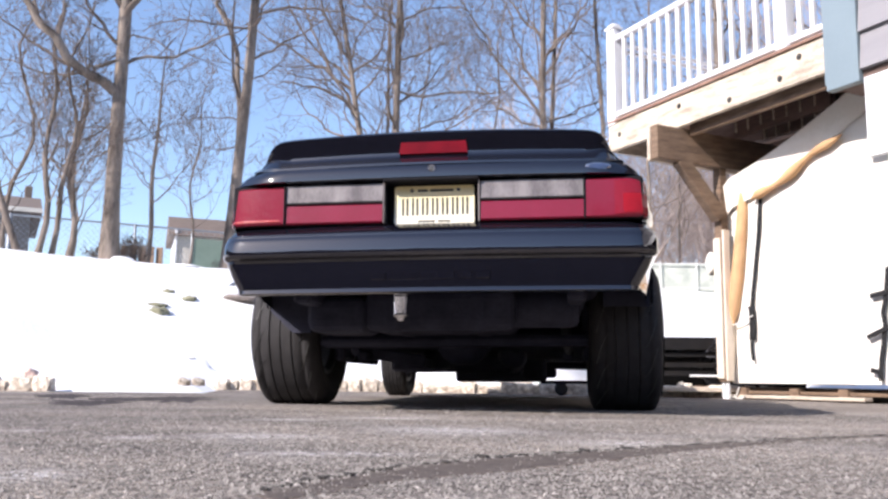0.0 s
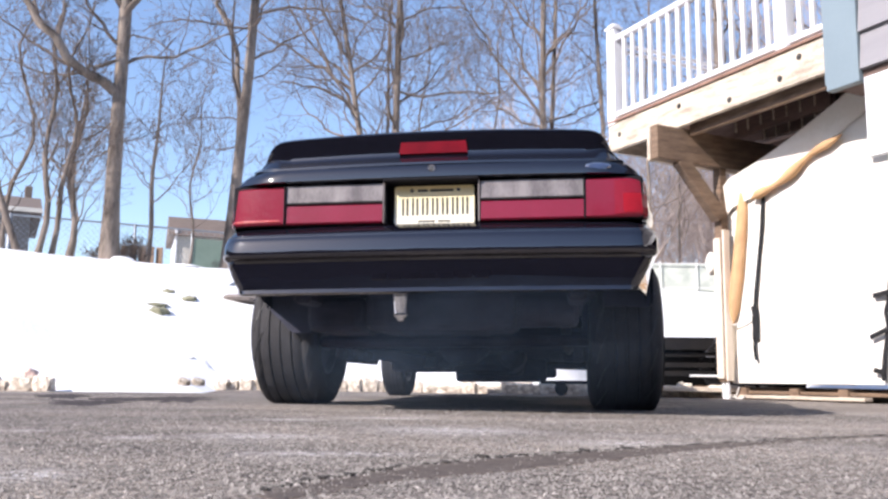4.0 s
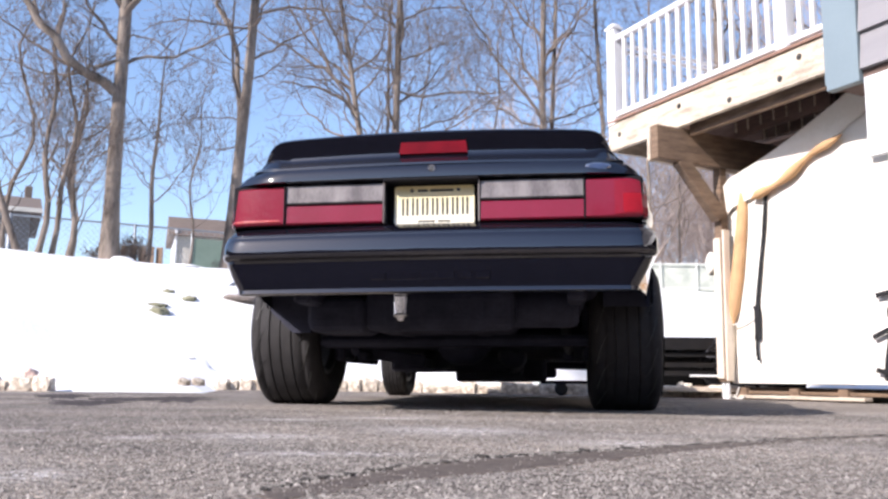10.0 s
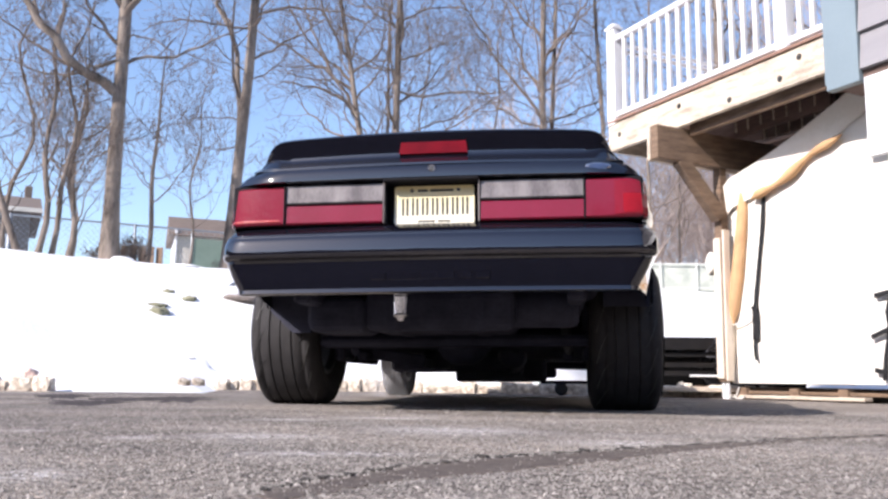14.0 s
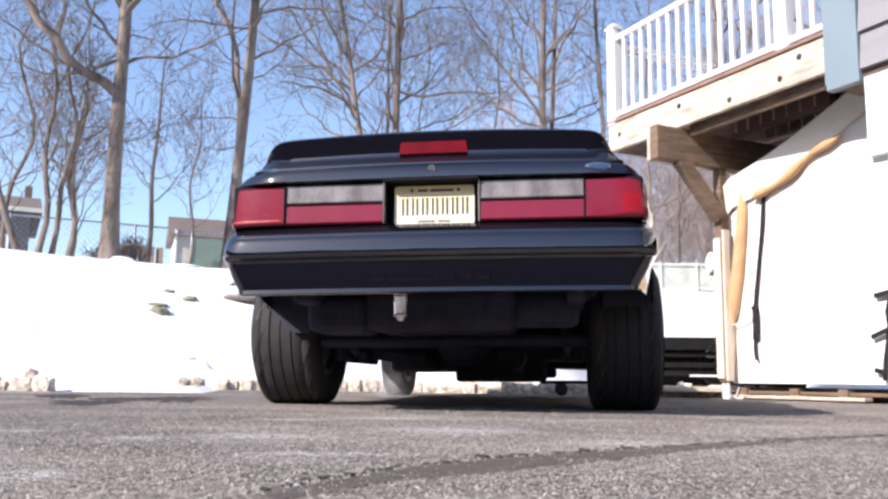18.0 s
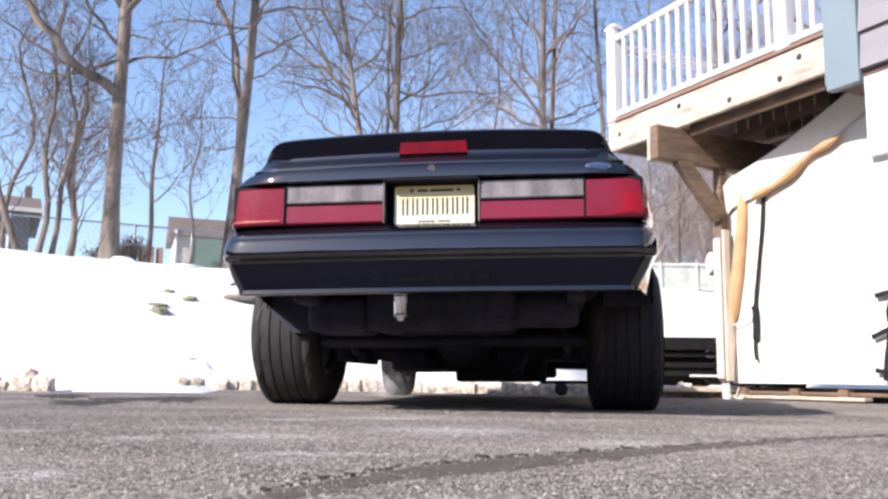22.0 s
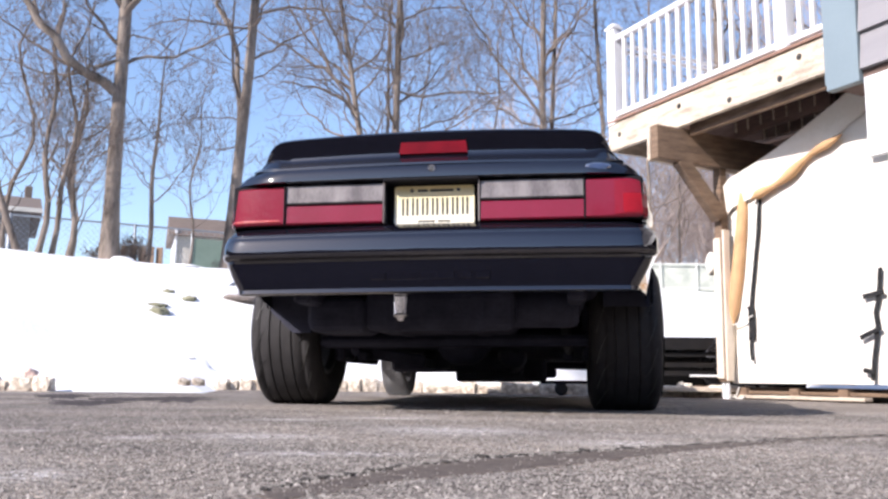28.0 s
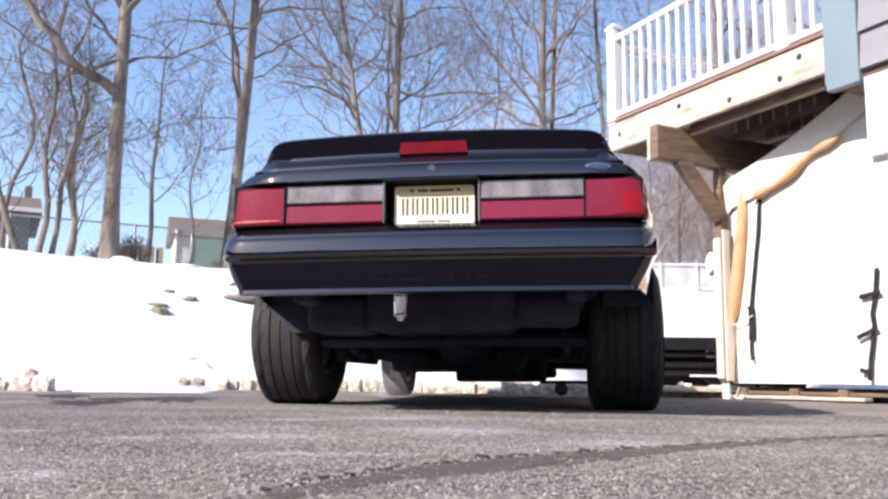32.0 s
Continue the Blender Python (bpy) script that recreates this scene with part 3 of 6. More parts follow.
# plain raised bars along the bumper
for k in range(7):
    part("moulded_bar", box((0.054, 0.005, 0.029), (-0.222 + 0.0315 + k * 0.0635, -0.0578, 0.500), 0.0022, Euler((radians(-2.7), 0, 0)).to_matrix().to_4x4()), PAINT, bumper)

# body: quarter panels, flanks, bonnet and tail as one shell with wheel arches
AX_R, AX_F = 1.02, 3.573


def low_edge(y):
    z = 0.70 if y < 0.63 else 0.445 if y < 0.75 else 0.24
    for ax in (AX_R, AX_F):
        if abs(y - ax) < 0.40:
            z = max(z, 0.335 + math.sqrt(0.40 ** 2 - (y - ax) ** 2))
    if y > 3.98:
        z = max(z, 0.30)
    return z


def body_half(y):
    pts = ((0.0, 0.785), (0.10, 0.812), (0.3, 0.838), (0.7, 0.865), (1.4, 0.872), (2.6, 0.872), (3.5, 0.862), (4.0, 0.84), (4.3, 0.79), (4.45, 0.74))
    return float(np.interp(y, [p[0] for p in pts], [p[1] for p in pts]))


def body_top(y):
    return float(np.interp(y, (0.0, 0.1, 0.5, 0.9, 2.9, 3.2, 3.9, 4.3, 4.45), (0.945, 0.962, 0.975, 0.965, 0.945, 0.93, 0.87, 0.79, 0.73)))


ys = sorted(set([0.02, 0.06, 0.12, 0.25, 0.45, 0.629, 0.631, 0.66, 0.7, 0.76] + [AX_R + 0.399 * math.cos(a) for a in np.linspace(0, math.pi, 15)] + [1.5, 1.8, 2.2, 2.6, 3.0] + [AX_F + 0.399 * math.cos(a) for a in np.linspace(0, math.pi, 15)] + [4.05, 4.2, 4.32, 4.42, 4.48]))
rows = []
for y in ys:
    w, t, lo = body_half(y), body_top(y), low_edge(y)
    half = [(w - 0.012, lo), (w, min(lo + 0.02, 0.76)), (w + 0.002, max(lo + 0.03, 0.60)), (w - 0.006, max(0.76, lo + 0.035)), (w - 0.02, 0.84 * t / 0.95 if t < 0.9 else 0.845), (w - 0.035, t - 0.085), (w - 0.10, t - 0.02), (w - 0.16, t - 0.004), (0.3, t + 0.006), (0, t + 0.008)]
    rows.append([(-x, y, z) for x, z in half] + [(x, y, z) for x, z in half[-2::-1]])
body = sheet("body_shell", rows, PAINT, car, (0, 0.003, -0.006), smooth=35)
part("wheel_house", box((1.14, 0.95, 0.34), (0, 1.02, 0.62), 0.05), UNDER, car)
part("wheel_house", box((1.16, 0.95, 0.30), (0, AX_F, 0.60), 0.05), UNDER, car)
part("nose_panel", box((1.5, 0.06, 0.40), (0, 4.47, 0.52), 0.025, segments=2), PAINT, car)
# made-up black panels; the left hangs lower to draw the tyre's shadow edge
for sx in (-1, 1):
    low = 0.335 if sx < 0 else 0.44
    edge = [(0.842, 0.435), (0.842, 0.61), (0.65, 0.61), (0.65, low), (0.735, low)]
    vv = [(sx * x, y, z) for y in (0.642, 0.662) for x, z in edge]
    part("arch_shade_panel", mesh_of("arch_shade_panel", vv, [(0, 1, 2, 3, 4), (9, 8, 7, 6, 5)] + [(i, 5 + i, 5 + (i + 1) % 5, (i + 1) % 5) for i in range(5)], UNDER), UNDER, car, "black panel closing the wheel arch and shading the tyre")
part("front_bumper", box((1.62, 0.16, 0.22), (0, 4.50, 0.47), 0.05, segments=3), PAINT, car)

# tail panel with the pocket for the plate
tail = part("tail_panel", box((1.54, 0.05, 0.174), (0, 0.072, 0.774), 0.006), TRIMBLACK, car, "matt black tail panel")
# boot lid: lower lip, groove and sloping shelf
LID = ((0.05, 0.861, 0.76), (-0.045, 0.863, 0.766), (-0.060, 0.868, 0.764), (-0.060, 0.885, 0.749), (-0.055, 0.905, 0.728), (-0.049, 0.914, 0.716), (-0.038, 0.919, 0.709), (0.00, 0.930, 0.70), (0.06, 0.957, 0.672), (0.25, 0.978, 0.6553), (0.45, 0.985, 0.6455))
rows = []
for y, z, w in LID:
    row = []
    for u in np.linspace(-1, 1, 25):
        e = smooth01((abs(u) - 0.86) / 0.14)
        row.append((u * w, y + 0.055 * e + 0.01 * u * u, z - 0.006 * u * u))
    rows.append(row)
lid = sheet("boot_lid", rows, PAINT, car, (0, 0.02, -0.004), smooth=28)


# spoiler: a wing on a flared foot that runs out over the quarter panels
def spoiler_row(x):
    a, u = abs(x), x / 0.6
    k = float(np.interp(a, (0.55, 0.585, 0.605, 0.625, 0.64, 0.652, 0.66, 0.668, 0.71), (1, 0.985, 0.94, 0.84, 0.68, 0.46, 0.22, 0.06, 0.01)))
    e = smooth01((a - 0.60) / 0.12)
    foot = 0.9175 - 0.004 * u * u + 0.012 * e
    shoulder = 0.957 - 0.003 * u * u + 0.014 * smooth01((a - 0.56) / 0.09) - 0.040 * smooth01((a - 0.645) / 0.07)
    top = shoulder + (1.061 - 0.012 * u * u - shoulder) * k
    h = top - shoulder
    back = -0.010 + 0.026 * u * u + 0.035 * e
    return [(x, back + 0.08, foot - 0.012), (x, back - 0.040, foot), (x, back - 0.039, foot + 0.25 * (shoulder - foot)), (x, back - 0.021, foot + 0.60 * (shoulder - foot)), (x, back - 0.002, shoulder), (x, back + 0.004, shoulder + 0.10 * h), (x, back + 0.004, shoulder + 0.20 * h), (x, back + 0.001, shoulder + 0.5 * h), (x, back - 0.003, shoulder + 0.80 * h), (x, back - 0.0035, shoulder + 0.88 * h), (x, back + 0.001, shoulder + 0.95 * h), (x, back + 0.014, top), (x, back + 0.07, top + 0.003 * k), (x, back + 0.15, top - 0.012 * k), (x, back + 0.24, shoulder + 0.25 * h), (x, back + 0.29, shoulder - 0.01)]


xs = list(np.linspace(-0.55, 0.55, 17))
ends = [0.57, 0.585, 0.595, 0.605, 0.615, 0.625, 0.633, 0.64, 0.646, 0.652, 0.656, 0.66, 0.668, 0.68, 0.695, 0.71]
xs = [-v for v in reversed(ends)] + xs + ends
rows = [spoiler_row(x) for x in xs]
n = len(rows[0])
verts = [p for r in rows for p in r]
faces = grid_faces(len(rows), n, True) + [tuple(range(n - 1, -1, -1)), tuple((len(rows) - 1) * n + i for i in range(n))]
spoiler = part("spoiler", mesh_of("spoiler", verts, faces, PAINT, 32), PAINT, car, "black boot spoiler")
sheet("brake_light", [[(-0.120 + 0.248 * u - 0.006 * (1 - v) * (1 - 2 * u), -0.0155 + 0.004 * v, 0.968 + 0.046 * v) for u in np.linspace(0, 1, 9)] for v in (0, 0.12, 0.88, 1)], BRAKELENS, spoiler, (0, 0.025, 0), "dark red high brake light")

# round lock badge and oval badge
v, f = turned(((-0.004, 0.0), (-0.004, 0.009), (-0.007, 0.012), (-0.002, 0.016), (0.01, 0.016)), 20, "y")
badge = part("lock_badge", mesh_of("lock_badge", v, f, CHROME, 40), CHROME, car, "chrome boot lock")
badge.location = (0.005, -0.055, 0.899)
v, f = turned(((-0.005, 0.0), (-0.005, 0.008), (-0.001, 0.009)), 16, "y")
part("keyhole", mesh_of("keyhole", v, f, INK, 40), INK, badge)
v, f = turned(((-0.004, 0.0), (-0.004, 0.90), (-0.002, 1.0), (0.008, 1.0)), 32, "y")
oval = part("oval_badge", mesh_of("oval_badge", [(p[0] * 0.050, p[1] * 1.6, p[2] * 0.0145) for p in v], f, CHROME, 40), CHROME, car, "oval chrome-rimmed badge")
oval.location = (0.608, -0.045, 0.888)
part("badge_face", mesh_of("badge_face", [(p[0] * 0.044, p[1] * 1.6 - 0.002, p[2] * 0.0115) for p in v], f, BLUE, 40), BLUE, oval)


# tail lamps
def lens(name, pts, z0, z1, material, parent, depth=0.03, lean=0.006, label=""):
    rows = []
    for k, z in enumerate((z0, z0 + 0.006, (z0 + z1) / 2, z1 - 0.006, z1)):
        inn = 0.007 if k in (0, 4) else 0.0
        rows.append([(x - math.copysign(0.006 * (z - 0.704) / 0.14 * smooth01((abs(x) - 0.66) / 0.1), x), y + inn + lean * (k / 4), z) for x, y in pts])
    return sheet(name, rows, material, parent, (0, depth, 0), label, 30)


for s in (-1, 1):
    order = (lambda p: p) if s > 0 else (lambda p: [(-x, y) for x, y in reversed(p)])
    lamp = part("tail_lamp", box((0.60, 0.035, 0.157), (s * 0.472, -0.002, 0.779), 0.006), TRIMBLACK, car)
    lens("outer_lens", order([(0.5655, -0.042), (0.66, -0.041), (0.73, -0.034), (0.768, -0.020), (0.787, 0.01), (0.803, 0.15)]), 0.703, 0.847, REDLENS, lamp, label="dark red outer lens")
    lens("clear_lens", order([(0.184, -0.038), (0.30, -0.038), (0.372, -0.038), (0.45, -0.037), (0.558, -0.036)]), 0.781, 0.855, CLEARLENS, lamp, label="smoked clear reversing lens")
    lens("red_lens", order([(0.184, -0.040), (0.30, -0.040), (0.45, -0.039), (0.558, -0.038)]), 0.703, 0.778, REDLENS, lamp, label="dark red inner lens")
    part("bezel", box((0.007, 0.03, 0.156), (s * 0.1785, -0.027, 0.777), 0.002), CLEARLENS, lamp)
    part("bezel", box((0.370, 0.03, 0.004), (s * 0.371, -0.025, 0.7795), 0.0015), TRIMBLACK, lamp)
    part("divider", box((0.005, 0.03, 0.150), (s * 0.5618, -0.029, 0.777), 0.001), TRIMBLACK, lamp)
    # light on the outer lenses, painted as brighter red pieces
    if s < 0:
        lens("lit_patch", order([(0.582, -0.0445), (0.66, -0.0435), (0.73, -0.0365), (0.768, -0.0225), (0.786, 0.008)]), 0.708, 0.728, REDLIT, lamp, label="lower facet painted bright red for sunlight")
    if s > 0:
        lens("half_lit_patch", [(0.668, -0.0425), (0.700, -0.0405), (0.735, -0.036), (0.768, -0.0235), (0.788, 0.009)], 0.708, 0.842, REDHALFLIT, lamp, label="mid red edge round the painted bright patch")
        lens("lit_patch", [(0.700, -0.0425), (0.735, -0.0385), (0.768, -0.0265), (0.790, 0.007)], 0.714, 0.795, REDLIT, lamp, label="bright red patch painted for light on the lens")
part("lamp_shade_strip", box((0.36, 0.09, 0.016), (0, -0.012, 0.8615), 0.004), TRIMBLACK, car)
for u in (-0.045, 0.11):
    part("plate_light", box((0.024, 0.02, 0.008), (u - 0.03, -0.022, 0.866), 0.002), CLEARLENS, car)

# the plate with plain bars
def rounded_plate(w, h, r, thick, steps=6):
    rim = [(sx * (w / 2 - r) + r * math.cos(a0 + math.pi / 2 * i / steps), sz * (h / 2 - r) + r * math.sin(a0 + math.pi / 2 * i / steps)) for sx, sz, a0 in ((1, 1, 0), (-1, 1, math.pi / 2), (-1, -1, math.pi), (1, -1, 3 * math.pi / 2)) for i in range(steps + 1)]
    n = len(rim)
    v = [(x, -thick / 2, z) for x, z in rim] + [(x, thick / 2, z) for x, z in rim]
    return v, [tuple(range(n)), tuple(range(2 * n - 1, n - 1, -1))] + [(i, n + i, n + (i + 1) % n, (i + 1) % n) for i in range(n)]


PX, PY, PZ = 0.006, 0.004, 0.7725
v, f = rounded_plate(0.302, 0.147, 0.012, 0.002)
plate = part("number_plate", mesh_of("number_plate", [(x + PX, y + PY, z + PZ) for x, y, z in v], f, PLATE), PLATE, car, "pale yellow plate with dark bars")
v, f = rounded_plate(0.302, 0.147, 0.012, 0.0036)
v2, _ = rounded_plate(0.293, 0.138, 0.009, 0.0036)
n = len(v) // 2
ring = [(i, (i + 1) % n, 2 * n + (i + 1) % n, 2 * n + i) for i in range(n)] + [(2 * n + i, 2 * n + (i + 1) % n, 3 * n + (i + 1) % n, 3 * n + i) for i in range(n)] + [(i, n + i, n + (i + 1) % n, (i + 1) % n) for i in range(n)]
part("rim", mesh_of("rim", [(x + PX, y + PY - 0.0012, z + PZ) for x, y, z in v + v2], ring, PLATE), PLATE, plate)
for k in range(7):
    for dx in (-0.0082, 0.0082):
        part("dark_bar", box((0.0078, 0.002, 0.066), (PX + 0.003 + 0.0378 * (k - 3) + dx, PY - 0.0016, 0.767), 0.0005), INK, plate)
for zc, x0, ws in ((0.828, -0.062, (0.036, 0.088)), (0.7105, -0.062, (0.066, 0.048))):
    for w in ws:
        part("small_bar", box((w, 0.0015, 0.0085 if zc > 0.8 else 0.007), (PX + x0 + w / 2, PY - 0.0014, zc), 0.0005), INK, plate)
        x0 += w + 0.010
for dx in (-0.085, 0.092):
    v, f = turned(((-0.003, 0.0), (-0.003, 0.006), (0.0, 0.007)), 10, "y")
    ob = part("screw", mesh_of("screw", v, f, STEEL, 40), STEEL, plate)
    ob.location = (PX + dx, PY - 0.001, 0.829)

# glasshouse
B = {k: Vector(v) for k, v in dict(rl=(-0.62, 0.60, 0.972), rr=(0.62, 0.60, 0.972), fl=(-0.70, 2.98, 0.935), fr=(0.70, 2.98, 0.935), tl=(-0.52, 1.35, 1.29), tr=(0.52, 1.35, 1.29), ul=(-0.55, 2.22, 1.31), ur=(0.55, 2.22, 1.31)).items()}


def pane_panel(name, a, b, c, d, material, bow, thick, label=""):
    rows = []
    for v in np.linspace(0, 1, 7):
        rows.append([a.lerp(b, u).lerp(d.lerp(c, u), v) + Vector(bow) * (16 * u * (1 - u) * v * (1 - v)) for u in np.linspace(0, 1, 9)])
    return sheet(name, rows, material, car, thick, label, 40)


pane_panel("rear_window", B["rl"], B["rr"], B["tr"], B["tl"], GLASS, (0, -0.03, 0.03), (0, 0.01, -0.01))
pane_panel("windscreen", B["fr"], B["fl"], B["ul"], B["ur"], GLASS, (0, 0.03, 0.03), (0, -0.01, -0.01))
pane_panel("roof_panel", B["tl"], B["tr"], B["ur"], B["ul"], PAINT, (0, 0, 0.03), (0, 0, -0.02))
pane_panel("side_window", B["fl"], B["rl"], B["tl"], B["ul"], GLASS, (-0.03, 0, 0), (0.01, 0, 0))
pane_panel("side_window", B["rr"], B["fr"], B["ur"], B["tr"], GLASS, (0.03, 0, 0), (-0.01, 0, 0))
for a, b in (("rl", "tl"), ("rr", "tr"), ("fl", "ul"), ("fr", "ur"), ("tl", "ul"), ("tr", "ur")):
    part("pillar", beam_between(B[a], B[b], 0.06, 0.05, 0.015, (0, 1, 0.3) if a[0] != "t" else (0, 0, 1)), PAINT, car)
for s in (-1, 1):
    m = part("door_mirror", lump(3, 2, 0.05, (0.09, 0.06, 0.06)), PAINT, car, smooth=60)
    m.location = (s * 0.93, 2.75, 0.98)

# wheels with tyres
def tyre_profile(half, r, rim):
    return ((-half * 0.80, rim), (-half * 0.97, rim + 0.045), (-half, rim + 0.09), (-half * 0.985, r - 0.075), (-half * 0.94, r - 0.038), (-half * 0.86, r - 0.012), (-half * 0.72, r - 0.002), (-half * 0.63, r - 0.0015), (-half * 0.61, r - 0.0048), (-half * 0.58, r - 0.0048), (-half * 0.56, r - 0.001), (-half * 0.35, r), (-half * 0.33, r - 0.006), (-half * 0.30, r - 0.006), (-half * 0.28, r), (-half * 0.035, r), (-half * 0.02, r - 0.0045), (half * 0.02, r - 0.0045), (half * 0.035, r), (half * 0.28, r), (half * 0.30, r - 0.006), (half * 0.33, r - 0.006), (half * 0.35, r), (half * 0.56, r - 0.001), (half * 0.58, r - 0.0048), (half * 0.61, r - 0.0048), (half * 0.63, r - 0.0015), (half * 0.72, r - 0.002), (half * 0.86, r - 0.012), (half * 0.94, r - 0.038), (half * 0.985, r - 0.075), (half, rim + 0.09), (half * 0.97, rim + 0.045), (half * 0.80, rim))


def wheel(x, y, r, half, rim, dz):
    w = part("wheel", mesh_of("hub", *turned(((-0.05, 0.0), (-0.05, 0.07), (0.05, 0.075), (0.05, 0.0)), 20), UNDER, 40), UNDER, car)
    w.location = (x, y, r - 0.006 + dz)
    part("tyre", mesh_of("tyre", *turned(tyre_profile(half, r, rim), 64), RUBBER, 50), RUBBER, w, "worn black tyre")
    part("rim", mesh_of("rim", *turned(((-half * 0.8, rim - 0.02), (-half * 0.8, rim + 0.004), (-half * 0.6, rim - 0.03), (half * 0.6, rim - 0.03), (half * 0.8, rim + 0.004), (half * 0.8, rim - 0.02)), 40), ALLOY, 40), ALLOY, w)
    bm = bmesh.new()
    for k in range(5):
        bmesh.ops.create_cube(bm, size=1, matrix=Euler((2 * math.pi * k / 5, 0, 0)).to_matrix().to_4x4() @ Matrix.Translation((math.copysign(half * 0.5, x), 0, rim * 0.5)) @ Matrix.Diagonal((0.03, 0.06, rim, 1)))
    part("spokes", bm, ALLOY, w)
    # slanted sipes across the shoulders of the tread
    for s in (-1, 1):
        bm = bmesh.new()
        old = None
        for j in range(6):
            u, a = s * half * (0.42 + 0.075 * j), s * 0.035 * j * j / 2.2
            rr = r - 0.0005 - (0.004 if j > 4 else 0)
            ring = [bm.verts.new((u + da * 0.003, (rr + dr) * math.sin(a + da * 0.006), (rr + dr) * math.cos(a + da * 0.006))) for da, dr in ((-1, -0.003), (1, -0.003), (1, 0.0012), (-1, 0.0012))]
            if old:
                for q in range(4):
                    bm.faces.new((old[q], old[(q + 1) % 4], ring[(q + 1) % 4], ring[q]))
            old = ring
        me = bpy.data.meshes.new("sipe")
        bm.to_mesh(me)
        bm.free()
        me.materials.append(INK)
        for k in range(16):
            part("sipe", me, INK, w).rotation_euler = (2 * math.pi * (k + (0.5 if s > 0 else 0)) / 16, 0, 0)
    return w


for s in (-1, 1):
    wheel(0.749 if s > 0 else -0.803, AX_R, 0.345, 0.163, 0.195, -0.0108 * s)
    wheel(0.745 if s > 0 else -0.800, AX_F, 0.315, 0.090, 0.20, -0.0106 * s)

# underside: tank, axle, pipes and braces
part("floor_pan", box((1.30, 3.4, 0.05), (0, 2.45, 0.30), 0.02), UNDER, car)
part("boot_floor", box((1.25, 0.80, 0.05), (0, 0.45, 0.50), 0.02), UNDER, car)
tank = part("fuel_tank", box((0.62, 0.42, 0.17), (-0.02, 0.50, 0.405), 0.045, segments=3), UNDER, car, "black steel fuel tank")
for dx in (-0.2, 0.14):
    part("tank_strap", box((0.035, 0.44, 0.18), (dx, 0.50, 0.405), 0.045, segments=3), UNDER, tank)
part("spare_well", box((0.26, 0.36, 0.15), (-0.44, 0.46, 0.39), 0.05, segments=3), UNDER, car)
v, f = turned(((-0.14, 0.0), (-0.14, 0.055), (-0.12, 0.075), (0.12, 0.075), (0.14, 0.055), (0.14, 0.0)), 24)
ob = part("silencer", mesh_of("silencer", v, f, UNDER, 40), UNDER, car)
ob.location = (0.40, 0.42, 0.41)
v, f = turned(((-0.66, 0.0), (-0.66, 0.045), (-0.14, 0.045), (-0.10, 0.10), (-0.05, 0.135), (0.05, 0.135), (0.10, 0.10), (0.14, 0.045), (0.66, 0.045), (0.66, 0.0)), 24)
axle = part("rear_axle", mesh_of("rear_axle", v, f, UNDER, 40), UNDER, car)
axle.location = (0, AX_R, 0.33)
v, f = turned(((-0.11, 0.0), (-0.10, 0.06), (-0.03, 0.11), (0.0, 0.115)), 20, "y")
part("diff_cover", mesh_of("diff_cover", v, f, UNDER, 40), UNDER, axle).location = (0, -0.03, 0)
for s in (-1, 1):
    part("shock_absorber", beam_between((s * 0.50, 0.86, 0.24), (s * 0.46, 0.95, 0.62), 0.045, 0.045, 0.018), ALLOY if s > 0 else UNDER, car)
    part("control_arm", beam_between((s * 0.50, 1.0, 0.24), (s * 0.42, 1.75, 0.27), 0.05, 0.05, 0.01), UNDER, car)
    vv, ff = [], []
    tube(vv, ff, [Vector(p) for p in ((s * 0.36, 0.42, 0.41), (s * 0.34, 0.75, 0.47), (s * 0.30, 1.05, 0.47), (s * 0.24, 1.35, 0.30), (s * 0.20, 1.9, 0.235), (s * 0.17, 2.9, 0.235))], [0.03] * 6, 12)
    part("exhaust_pipe", mesh_of("exhaust_pipe", vv, ff, UNDER, 50), UNDER, car)
    v, f = turned(((-0.22, 0.0), (-0.22, 0.05), (-0.19, 0.07), (0.19, 0.07), (0.22, 0.05), (0.22, 0.0)), 20, "y")
    part("muffler", mesh_of("muffler", v, f, UNDER, 40), UNDER, car).location = (s * 0.20, 1.65, 0.255)
    part("lower_wishbone", beam_between((s * 0.30, AX_F - 0.1, 0.235), (s * 0.66, AX_F, 0.225), 0.10, 0.04, 0.012), UNDER, car)
part("cross_member", box((0.72, 0.20, 0.08), (0.06, 3.45, 0.185), 0.025, segments=2), UNDER, car)
part("oil_pan", box((0.34, 0.60, 0.13), (0.02, 3.2, 0.225), 0.035, segments=2), UNDER, car)
part("gearbox_cover", box((0.40, 0.7, 0.14), (0, 2.4, 0.24), 0.05, segments=2), UNDER, car)
part("brake_backing", box((0.04, 0.26, 0.26), (-0.585, AX_R, 0.345), 0.015), UNDER, car)
part("brake_backing", box((0.04, 0.26, 0.26), (0.585, AX_R, 0.345), 0.015), UNDER, car)
part("frame_rail", box((0.07, 0.9, 0.08), (-0.53, 0.55, 0.46), 0.012), UNDER, car)
part("frame_rail", box((0.07, 0.9, 0.08), (0.53, 0.55, 0.46), 0.012), UNDER, car)
part("crossmember", box((0.66, 0.26, 0.20), (0.02, 3.3, 0.214), 0.03, segments=2), UNDER, car)
part("skid_panel", box((0.56, 0.60, 0.14), (-0.46, 3.25, 0.258), 0.02), UNDER, car)
part("heat_shield", beam_between((-0.62, 1.35, 0.285), (-0.20, 1.35, 0.215), 0.5, 0.06, 0.012), UNDER, car)
part("track_rod", beam_between((0.30, 3.3, 0.114), (0.74, 3.42, 0.112), 0.024, 0.026, 0.008), UNDER, car)
